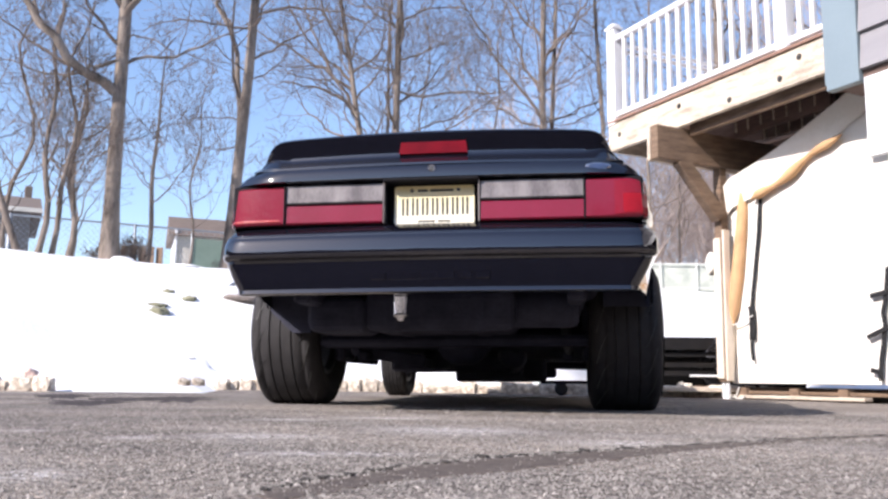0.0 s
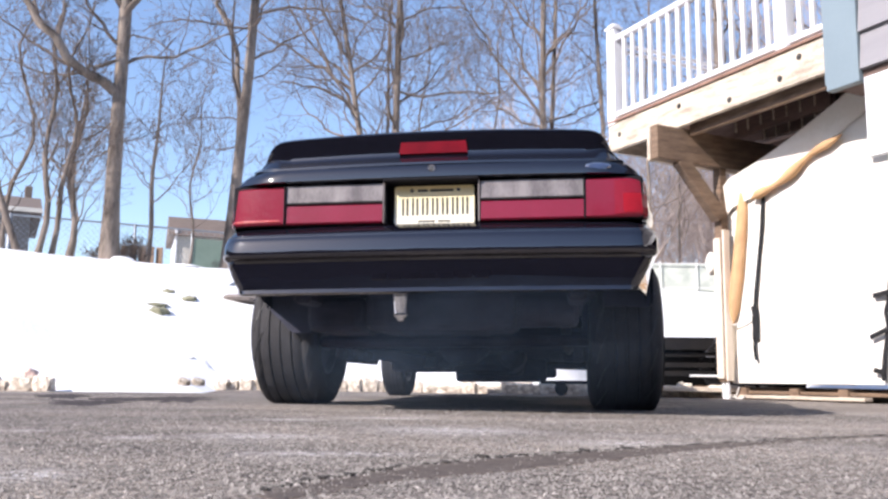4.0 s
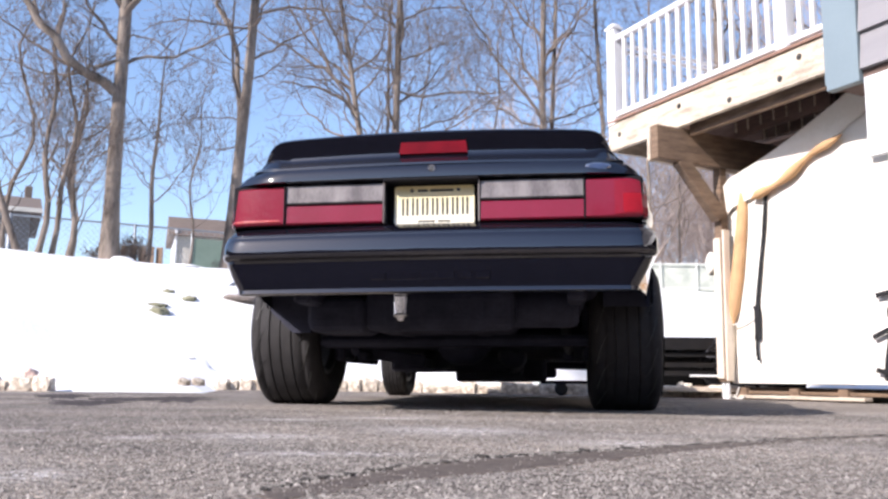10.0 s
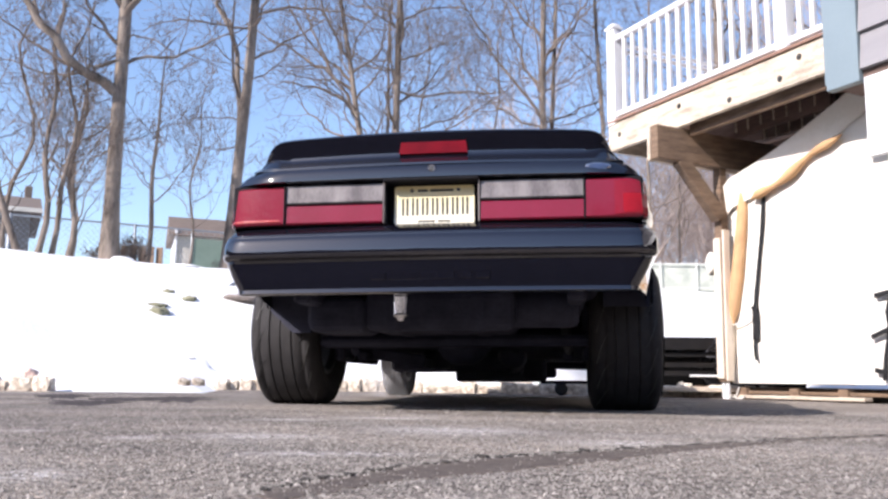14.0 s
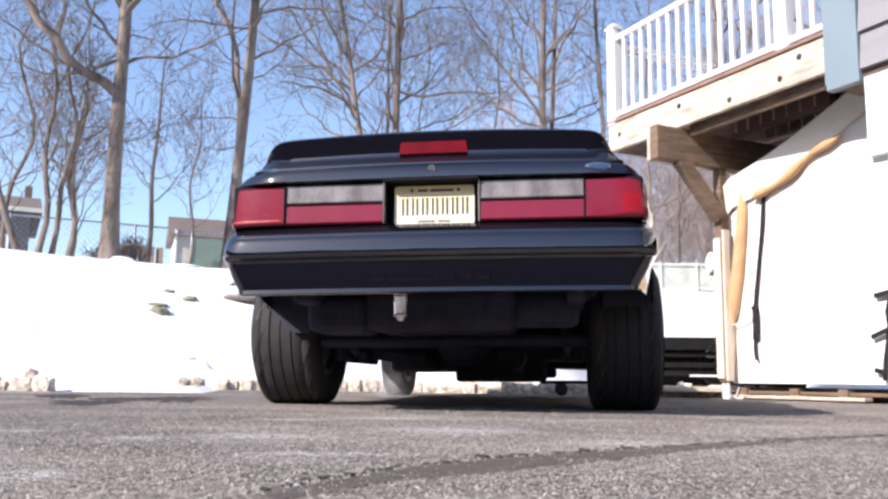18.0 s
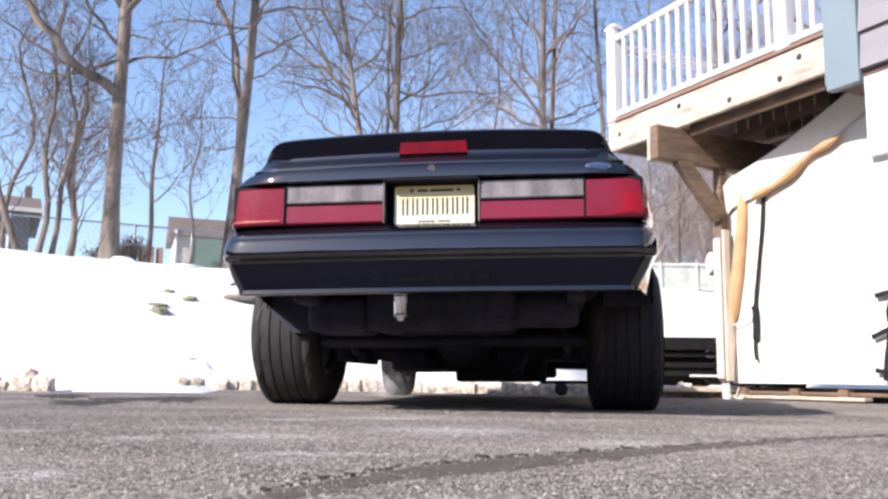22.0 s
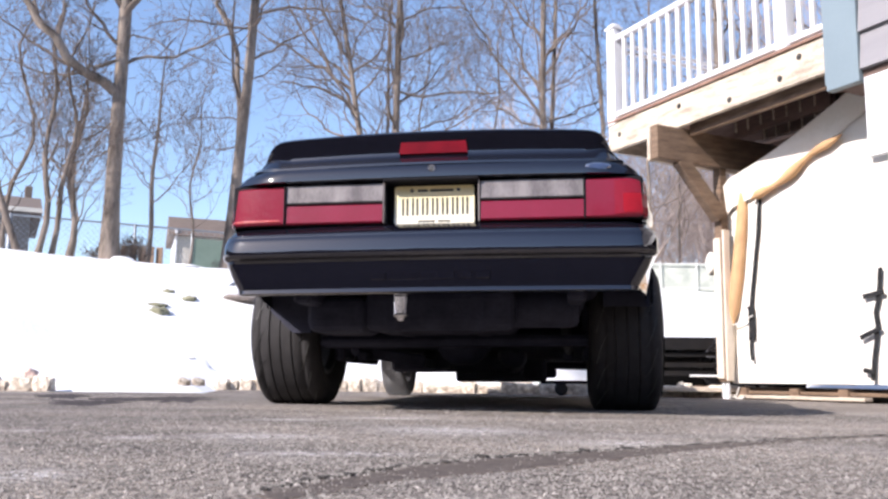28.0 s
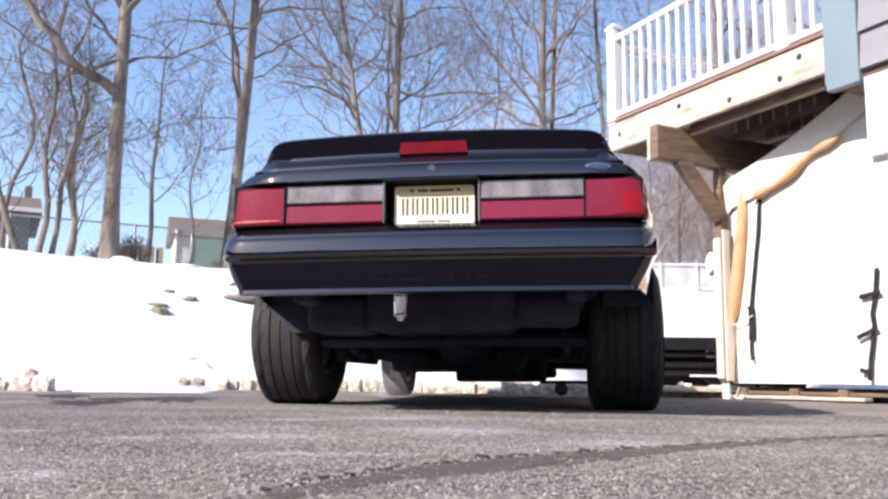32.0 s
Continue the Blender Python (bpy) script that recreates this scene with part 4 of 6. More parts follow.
part("air_dam", box((0.99, 0.03, 0.12), (-0.18, 4.35, 0.26), 0.01), TRIMBLACK, car)
part("air_dam", box((0.36, 0.03, 0.08), (0.50, 4.35, 0.28), 0.01), TRIMBLACK, car)
v, f = turned(((0.0, 0.0), (0.0, 0.011), (0.004, 0.014), (0.012, 0.016), (0.020, 0.030), (0.024, 0.031), (0.028, 0.0275), (0.06, 0.029), (0.085, 0.0325), (0.12, 0.0335)), 28, "z")
tip = part("exhaust_tip", mesh_of("exhaust_tip", v, f, BRIGHTSTEEL, 30), BRIGHTSTEEL, car, "short polished steel stub under the bumper")
tip.location = (-0.146, 0.15, 0.348)
part("stub_bracket", box((0.05, 0.08, 0.03), (-0.146, 0.16, 0.475), 0.006), UNDER, tip).location = (0.146, -0.15, -0.348)

# ---- the deck and the house ----
A_DIR, B_DIR = Vector((0.5617, -0.8273, 0)), Vector((0.8273, 0.5617, 0))
DECK0 = Vector((0.950, 5.00, 0))
R_LEN = 2.44


def on_deck(s, t, z):
    """s along the deck's open edge towards the house, t in under the deck."""
    p = DECK0 + A_DIR * s + B_DIR * t
    return Vector((p.x, p.y, z))


FRAME = Matrix((A_DIR, B_DIR, Vector((0, 0, 1)))).transposed().to_4x4()


def dbox(s0, s1, t0, t1, z0, z1, bevel=0.004):
    return box((s1 - s0, t1 - t0, z1 - z0), on_deck((s0 + s1) / 2, (t0 + t1) / 2, (z0 + z1) / 2), bevel, FRAME)


deck = thing("deck", "raised timber deck with white railing beside the house", "deck")
rim = part("rim_joist", dbox(-0.02, R_LEN, 0, 0.045, 2.305, 2.575, 0.006), TIMBER, deck, "pale weathered rim joist")
part("rim_joist", dbox(-0.06, -0.02, 0, 3.6, 2.305, 2.575, 0.006), TIMBER, deck)
for s, z in ((0.107, 2.447), (0.93, 2.489), (1.513, 2.374), (2.025, 2.387), (2.209, 2.497)):
    v, f = turned(((-0.010, 0.0), (-0.010, 0.016), (-0.004, 0.018), (-0.004, 0.024), (0.0, 0.025)), 10, "y")
    ob = part("bolt", mesh_of("bolt", v, f, STEEL, 40), STEEL, rim)
    ob.matrix_basis = Matrix.Translation(on_deck(s, -0.001, z)) @ FRAME
for k in range(7):
    t = 1.35 + 0.36 * k
    part("joist", dbox(0.0, R_LEN, t, t + 0.04, 2.44, 2.535), SHADEDWOOD, deck)
ledger = part("ledger", dbox(0.94, R_LEN, 0.10, 0.14, 2.243, 2.535), OLDWOOD, deck, "brown board behind the rim joist")
part("ledger_edge", dbox(0.94, R_LEN, 0.097, 0.143, 2.236, 2.243, 0.002), OLDWOOD, ledger)
# two inner joists with pale hanger strips
for t, z, end, s0, n in ((0.62, 2.286, 1.95, 0.963, 7), (1.0, 2.340, 1.70, 0.928, 5)):
    inner = part("joist", dbox(0.55, end, t, t + 0.04, z, 2.535), SHADEDWOOD, deck)
    for k in range(n):
        s = s0 + 0.141 * k + rnd(-0.004, 0.004)
        part("hanger_strip", dbox(s, s + 0.011, t - 0.014, t - 0.001, 2.33 + rnd(-0.006, 0.006), 2.418, 0.001), TIMBER, inner)
for k in range(25):
    part("deck_board", dbox(-0.05, R_LEN, -0.02 + 0.142 * k, 0.115 + 0.142 * k, 2.577, 2.602, 0.003), DECKWOOD, deck)
rail = part("top_rail", dbox(0.0, R_LEN, 0.0, 0.07, 3.395, 3.45, 0.012), WHITEPAINT, deck, "white vinyl top rail")
part("bottom_rail", dbox(0.0, R_LEN, 0.012, 0.055, 2.635, 2.685, 0.008), WHITEPAINT, deck)
for s in (0.0, 2.055):
    p = part("rail_post", dbox(s - 0.055, s + 0.055, -0.016, 0.088, 2.605 if s else 2.56, 3.52, 0.006), WHITEPAINT, deck, "square white post with cap")
    part("cap", dbox(s - 0.068, s + 0.068, -0.036, 0.10, 3.52, 3.545, 0.006), WHITEPAINT, p)
    part("cap_top", dbox(s - 0.05, s + 0.05, -0.018, 0.082, 3.545, 3.58, 0.015), WHITEPAINT, p)
for s in [0.1575 + 0.125 * k for k in range(15)] + [2.205, 2.32]:
    part("baluster", dbox(s - 0.017, s + 0.017, 0.018, 0.052, 2.68, 3.40, 0.003), WHITEPAINT, deck)
# far flight of the railing
for z in (3.40, 3.335, 2.68):
    part("far_rail", dbox(-0.06, -0.01, 0.05, 1.36, z, z + 0.026, 0.006), WHITEPAINT, deck)
beam = part("beam", dbox(0.84, 0.93, -0.25, 3.5, 2.0, 2.295, 0.008), OLDWOOD, deck, "double timber beam")
part("beam", dbox(0.80, 0.835, -0.255, 3.5, 1.995, 2.295, 0.008), TIMBER, deck)
part("support_post", dbox(0.82, 0.905, 0.46, 0.545, 0.14, 2.035, 0.006), OLDWOOD, deck, "square timber post")
part("post_foot", dbox(0.835, 0.86, 0.48, 0.51, -0.01, 0.15, 0.003), WHITEPAINT, deck, "thin white steel post foot")
part("post_foot", dbox(0.88, 0.90, 0.48, 0.51, -0.01, 0.15, 0.003), WHITEPAINT, deck)
# pale boards standing in for the canvas corner that hangs here
part("post_board", dbox(0.905, 0.925, 0.46, 0.535, 0.15, 1.45, 0.004), PALEBOARD, deck, "pale board in place of the hanging canvas corner")
part("post_board", dbox(0.825, 0.90, 0.436, 0.458, 0.17, 1.38, 0.004), PALEBOARD, deck)
part("knee_brace", beam_between(on_deck(0.885, 0.03, 2.03), on_deck(0.885, 0.46, 1.56), 0.09, 0.13, 0.006), OLDWOOD, deck)
part("support_post", dbox(0.81, 0.92, 3.2, 3.31, 0.0, 2.035, 0.006), OLDWOOD, deck)

house = thing("house", "grey sided house with pale blue corner board", "house")
H0 = R_LEN + 0.03
part("wall_core", dbox(H0 + 0.02, H0 + 9, 0.03, 6.0, 2.24, 5.4, 0.0), SIDING, house)
part("corner_board", dbox(H0 - 0.005, H0 + 0.255, -0.045, 0.02, 2.145, 5.4, 0.004), BLUETRIM, house, "pale blue corner board")
part("corner_board", dbox(H0 - 0.02, H0 + 0.02, -0.04, 0.12, 2.19, 5.4, 0.004), BLUETRIM, house)
for k in range(12):
    z = 2.225 + 0.262 * k
    m = solid(2, 2, [on_deck(H0 + 0.262, -0.044, z), on_deck(H0 + 9, -0.044, z), on_deck(H0 + 0.262, -0.012, z + 0.270), on_deck(H0 + 9, -0.012, z + 0.270)], [on_deck(H0 + 0.262, 0.028, z), on_deck(H0 + 9, 0.028, z), on_deck(H0 + 0.262, 0.028, z + 0.270), on_deck(H0 + 9, 0.028, z + 0.270)], SIDING, "siding_board", 20)
    part("siding_board", m, SIDING, house)
# soffit in the darkened timber, its shade put into the colour
part("soffit", dbox(H0 + 0.0, H0 + 9, 0.0, 6.0, 2.17, 2.235, 0.0), SHADEDWOOD, house)
# made-up white panel standing in for a sunlit area at this corner
part("bright_panel", dbox(H0 + 0.272, H0 + 9, -0.02, 0.02, 1.62, 2.165, 0.003), WHITEPAINT, house, "white panel added for the bright strip below the siding")
for s in (3.4, 6.0, 8.6):
    part("pier", dbox(H0 + s, H0 + s + 0.3, 0.5, 0.8, 0.0, 2.17, 0.01), SIDING, house)
part("back_wall", dbox(H0 + 0.3, H0 + 9, 3.2, 3.4, 0.0, 2.17, 0.0), SIDING, house)
v = [on_deck(H0 - 0.3, -0.35, 5.4), on_deck(H0 + 9.3, -0.35, 5.4), on_deck(H0 + 9.3, 6.35, 5.4), on_deck(H0 - 0.3, 6.35, 5.4), on_deck(H0 - 0.3, 3.0, 7.2), on_deck(H0 + 9.3, 3.0, 7.2)]
part("roof", mesh_of("roof", v, [(0, 1, 5, 4), (2, 3, 4, 5), (0, 4, 3), (1, 2, 5), (0, 3, 2, 1)], TANROOF), TANROOF, house)

# ---- the white canvas shelter ----
T0 = Vector((1.932, 4.618, 0))
T_DIR = Vector((0.554, -0.8325, 0))
T_IN = Vector((0.8325, 0.554, 0))


def on_tent(s, z, out=0.0):
    p = T0 + T_DIR * s * 0.96 - T_IN * out
    return Vector((p.x, p.y, 0.125 + (z - 0.125) * (1.06 + 0.025 * s) if z > 0.125 else z))


def tent_top(s):
    return 1.745 + 0.245 * s - 0.03 * math.sin(s * 2.2)


shelter = thing("shelter", "white canvas storage shelter with zipped front under the deck", "shelter")
fr, bk = [], []
NS, NZ = 60, 40
for i in range(NZ):
    v = i / (NZ - 1)
    for j in range(NS):
        s = 2.6 * j / (NS - 1)
        z = 0.135 + (tent_top(s) - 0.135) * v
        b = 0.035 * math.sin(math.pi * v) * math.sin(math.pi * min(1, s / 1.7)) + 0.012 * noise.noise((s * 3.0, z * 1.6, 4)) + 0.005 * noise.noise((s * 9, z * 7, 9)) + 0.045 * smooth01((v - 0.7) / 0.3)
        fr.append(on_tent(s, z, b))
        bk.append(on_tent(s, z, b - 0.006))
front = part("front_panel", solid(NZ, NS, fr, bk, CANVAS, "front_panel", 60), CANVAS, shelter, "wrinkled white canvas front")
# roof edge that hangs over the front, in tan-hemmed canvas
fr, bk = [], []
for i in range(12):
    a = i / 11
    for j in range(40):
        s = 2.6 * j / 39
        top = tent_top(s) + 0.045 - 0.11 * max(0.0, 1 - s / 0.16) ** 2
        if a < 0.5:
            p = on_tent(s - 0.03, top - (0.5 - a) * (0.50 + 0.05 * math.sin(3 * s)), 0.10 - 0.09 * (0.5 - a) + 0.03 * math.sin(5 * s + 3 * a) * (0.5 - a))
        else:
            p = on_tent(s - 0.03, top + (a - 0.5) * 0.25, 0.10 - (a - 0.5) * 3.0)
        fr.append(p)
        bk.append(p + T_IN * 0.008)
part("roof_panel", solid(12, 40, fr, bk, CANVAS, "roof_panel", 60), CANVAS, shelter)
vv, ff = [], []
pts = [on_tent(s, tent_top(s) - 0.225 - 0.02 * math.sin(4 * s) - 0.012 * math.sin(11 * s), 0.085) for s in np.linspace(0.36, 1.32, 14)]
tube(vv, ff, pts, [0.006] + [0.034 + 0.010 * math.sin(k * 1.3) - 0.0022 * max(0, k - 7) for k in range(1, 13)] + [0.008], 8)
part("hem", mesh_of("hem", vv, ff, TANCANVAS, 60), TANCANVAS, shelter, "tan rolled hem")
# side panel and corner
fr, bk = [], []
for i in range(14):
    v = i / 13
    for j in range(16):
        t = 1.5 * j / 15
        z = 0.13 + (tent_top(0) + 0.02 - 0.13) * v
        p = T0 + T_IN * t + T_DIR * (-0.02 - 0.03 * math.sin(math.pi * v) + 0.015 * noise.noise((t * 4, z * 3, 2)))
        fr.append(Vector((p.x, p.y, z)))
        bk.append(Vector((p.x + 0.005, p.y, z)))
part("side_panel", solid(14, 16, fr, bk, CANVAS, "side_panel", 60), CANVAS, shelter)
vv, ff = [], []
pts = [on_tent(-0.02 + dx, z, 0.05) for dx, z in ((0.25, 1.66), (0.24, 1.55), (0.20, 1.30), (0.145, 1.0), (0.085, 0.72), (0.055, 0.60))]
tube(vv, ff, pts, [0.030, 0.045, 0.05, 0.055, 0.05, 0.02], 10)
part("corner_roll", mesh_of("corner_roll", vv, ff, TANCANVAS, 60), TANCANVAS, shelter, "tan canvas rolled up at the corner")
vv, ff = [], []
pts = [on_tent(-0.12 + dx, z, 0.04) for dx, z in ((0.15, 0.60), (0.12, 0.45), (0.10, 0.30), (0.07, 0.18))]
tube(vv, ff, pts, [0.025, 0.045, 0.05, 0.06], 10)
part("corner_roll", mesh_of("corner_roll", vv, ff, PALEBOARD, 60), PALEBOARD, shelter)
vv, ff = [], []
tube(vv, ff, [on_tent(0.03 + 0.27 * u, 0.60 + 0.06 * u - 0.02 * math.sin(math.pi * u), 0.062) for u in np.linspace(0, 1, 6)], [0.006] * 6, 6)
part("tie_rope", mesh_of("tie_rope", vv, ff, ROPE, 60), ROPE, shelter)
for t, s in ((0.0, -0.10), (0.25, -0.10)):
    part("corner_pole", box((0.035, 0.035, 1.35 - t), on_tent(s, (1.35 - t) / 2, 0.02) - T_IN * 0.02 * t, 0.008), TIMBER, shelter)
for k, (s0, s1, z0, z1) in enumerate(((-0.06, 0.02, 0.14, 0.0), (0.02, 0.10, 0.02, 0.10), (0.05, 0.16, 0.012, 0.03))):
    vv, ff = [], []
    tube(vv, ff, [on_tent(s0 + (s1 - s0) * u, max(0.006, z0 + (z1 - z0) * u - 0.03 * math.sin(math.pi * u)), 0.05) for u in np.linspace(0, 1, 7)], [0.007] * 7, 6)
    part("guy_rope", mesh_of("guy_rope", vv, ff, ROPE, 60), ROPE, shelter)


fold = part("canvas_fold", lump(71, 3, 0.4, (0.055, 0.05, 0.105)), CANVAS, shelter, "bunched white canvas", smooth=60)
fold.location = on_tent(-0.18, 1.12, 0.05)


def webbing(pts, width):
    """A flat strap of some thickness through points (s, z)."""
    fr, bk = [], []
    for s, z in pts:
        fr += [on_tent(s - width / 2, z, 0.046), on_tent(s + width / 2, z, 0.046)]
        bk += [on_tent(s - width / 2, z, 0.039), on_tent(s + width / 2, z, 0.039)]
    return solid(len(pts), 2, fr, bk, STRAP, "webbing", 40)


zip_left = part("zip_left", webbing([(0.435, 1.70), (0.41, 1.5), (0.38, 1.28), (0.335, 1.05), (0.295, 0.85), (0.275, 0.72)], 0.040), STRAP, shelter, "black zip with a hanging strap")
part("buckle", webbing([(0.262, 0.735), (0.274, 0.69), (0.275, 0.55), (0.267, 0.47)], 0.068), STRAP, zip_left)
part("strap_end", webbing([(0.262, 0.50), (0.255, 0.42), (0.257, 0.36), (0.268, 0.31)], 0.028), STRAP, zip_left)
ZR = 1.57
zip_right = part("zip_right", webbing([(ZR + 0.045, 0.89), (ZR + 0.03, 0.78), (ZR + 0.012, 0.68), (ZR - 0.016, 0.60), (ZR - 0.004, 0.52), (ZR - 0.022, 0.42), (ZR - 0.05, 0.30), (ZR - 0.062, 0.22), (ZR - 0.066, 0.16)], 0.035), STRAP, shelter, "black zip with toggle tabs")
for z0, dz, ds in ((0.72, 0.01, 0.115), (0.47, 0.03, 0.115), (0.22, -0.01, 0.06)):
    c = ZR + 0.17 * (z0 - 0.62) - 0.01
    p = [on_tent(c - ds, z0 - dz, 0.056), on_tent(c + ds * 0.6, z0 + dz, 0.056)]
    part("toggle_tab", beam_between(p[0], p[1], 0.006, 0.036, 0.002), STRAP, zip_right)
pallet = thing("pallet", "weathered wooden boards lying under the canvas shelter", "boards")
part("plank", beam_between(on_tent(-0.75, 0.022, -0.01), on_tent(1.35, 0.026, -0.01), 0.09, 0.028, 0.004), TIMBER, pallet)
# rear boards and bearers in darker wood, standing in for shade under the canvas
for k in range(4):
    part("plank", beam_between(on_tent(-0.75, 0.06 + 0.03 * (k % 2), -0.10 - 0.10 * k), on_tent(2.4, 0.06 + 0.03 * (k % 2), -0.10 - 0.10 * k), 0.09, 0.028, 0.004), OLDWOOD, pallet)
for s in (0.05, 0.62, 1.1, 1.7):
    part("bearer", beam_between(on_tent(s, 0.05, -0.03), on_tent(s, 0.05, -0.9), 0.09, 0.095, 0.006), OLDWOOD, pallet)

# ---- the flat trailer behind the car ----
trailer = thing("trailer", "low black steel flatbed trailer standing in the snow", "trailer")
for y, z0, z1 in ((5.35, 0.44, 0.56), (6.75, 0.44, 0.56)):
    part("side_rail", box((2.1, 0.06, z1 - z0), (1.8, y, (z0 + z1) / 2), 0.006), TRAILER, trailer)
for k in range(6):
    part("cross_bar", box((0.06, 1.36, 0.08), (0.8 + 0.39 * k, 6.05, 0.47), 0.006), TRAILER, trailer)
for k in range(7):
    part("bed_board", box((2.08, 0.18, 0.03), (1.8, 5.5 + 0.19 * k, 0.53), 0.004), OLDWOOD if k % 3 == 2 else TRAILER, trailer)
for z in (0.40, 0.30, 0.22):
    part("lower_rail", box((1.9, 0.05, 0.045), (1.75, 5.40 + 0.5 * (0.40 - z), z), 0.005), TRAILER, trailer)
v, f = turned(((-0.03, 0.0), (-0.03, 0.05), (-0.015, 0.062), (0.015, 0.062), (0.03, 0.05), (0.03, 0.0)), 20, "y")
part("jockey_wheel", mesh_of("jockey_wheel", v, f, RUBBER, 50), RUBBER, trailer).location = (0.45, 5.08, 0.06)
part("draw_bar", beam_between((0.42, 5.12, 0.105), (1.0, 5.45, 0.115), 0.05, 0.03, 0.006), TRAILER, trailer)
part("draw_bar_post", box((0.06, 0.06, 0.36), (1.0, 5.45, 0.28), 0.006), TRAILER, trailer)
# black panel added to fill the dark space under the bed
part("dark_fill_panel", box((2.0, 0.04, 0.44), (1.8, 5.72, 0.285), 0.004), TRAILER, trailer)
part("tow_bar", box((0.08, 1.4, 0.08), (1.1, 6.0, 0.40), 0.008), TRAILER, trailer)
for x in (1.15, 2.05):
    v, f = turned(tyre_profile(0.085, 0.26, 0.15), 36, "y")
    w = part("wheel", mesh_of("wheel", v, f, RUBBER, 50), RUBBER, trailer)
    w.location = (x, 5.65, 0.30)
    v, f = turned(((-0.06, 0.0), (-0.06, 0.14), (0.06, 0.14), (0.06, 0.0)), 24, "y")
    part("rim", mesh_of("rim", v, f, ALLOY, 40), ALLOY, w)
prof = [(1.80, 0.43), (1.86, 0.50), (1.93, 0.635), (1.96, 0.65), (2.12, 0.65), (2.18, 0.43)]
vv = [(x, y, z) for y in (5.14, 5.30) for x, z in prof]
part("fender", mesh_of("fender", vv, [tuple(range(6)), tuple(range(11, 5, -1))] + [(i, 6 + i, 6 + (i + 1) % 6, (i + 1) % 6) for i in range(6)], TRAILER, 30), TRAILER, trailer)
for z in (0.375, 0.425):
    part("step_bar", box((0.14, 0.04, 0.018), (1.86, 5.22, z), 0.004), ALLOY, trailer)
part("snow_on_bar", box((0.40, 0.10, 0.02), (1.84, 5.20, 0.195), 0.008), SNOW, trailer)
for k, (x0, x1, y) in enumerate(((1.15, 2.1, 4.62), (1.3, 2.0, 4.75))):
    ob = part("loose_plank", beam_between((x0, y, 0.075), (x1, y + 0.08, 0.075), 0.12, 0.04, 0.005), TIMBER, None)
    tagged(ob, "loose pale timber plank lying on the kerb", "plank", "planks by the kerb")

# ---- bare trees ----
def grow(out, start, way, length, radius, depth, up, kids, bend=0.30, sides=(7, 5, 4, 3), taper=0.80, end=None):
    """One crooked branch and its side branches; out[depth] collects tubes."""
    n = (11, 8, 6, 4)[depth]
    pts, radii, head = [start.copy()], [radius], way.normalized()
    for i in range(n):
        if end is not None:
            head = way.lerp(end, smooth01(i / (n - 1))).normalized()
        else:
            head = (head + Vector((rnd(-1, 1), rnd(-1, 1), rnd(-0.8, 0.9))) * (bend * (0.55, 0.42, 0.38, 0.3)[depth]) + Vector((0, 0, up * 7 / n))).normalized()
        d = (head + Vector((rnd(-1, 1), rnd(-1, 1), rnd(-1, 1))) * (0.32, 0.20, 0.15, 0.13)[depth]).normalized()
        pts.append(pts[-1] + d * (length / n))
        radii.append(max(0.0028, radius * (1 - taper * (i + 1) / n)))
    tube(out[depth][0], out[depth][1], pts, radii, sides[depth])
    if depth >= len(kids):
        return
    for k in range(kids[depth]):
        f = 0.15 + 0.85 * (k + rnd(0.1, 0.9)) / kids[depth]
        i = min(int(f * n), n - 1)
        p = pts[i].lerp(pts[i + 1], f * n - i)
        axis = (pts[i + 1] - pts[i]).normalized()
        side = axis.orthogonal().normalized()
        side.rotate(Matrix.Rotation(rnd(0, 2 * math.pi), 3, axis))
        w = (axis * rnd(0.6, 1.15) + side * rnd(0.6, 1.1)).normalized()
        grow(out, p, w, length * rnd(0.42, 0.72) * (1.15 - 0.5 * f), max(0.0040, radii[i] * rnd(0.36, 0.56)), depth + 1, up * 0.9, kids, bend, sides)


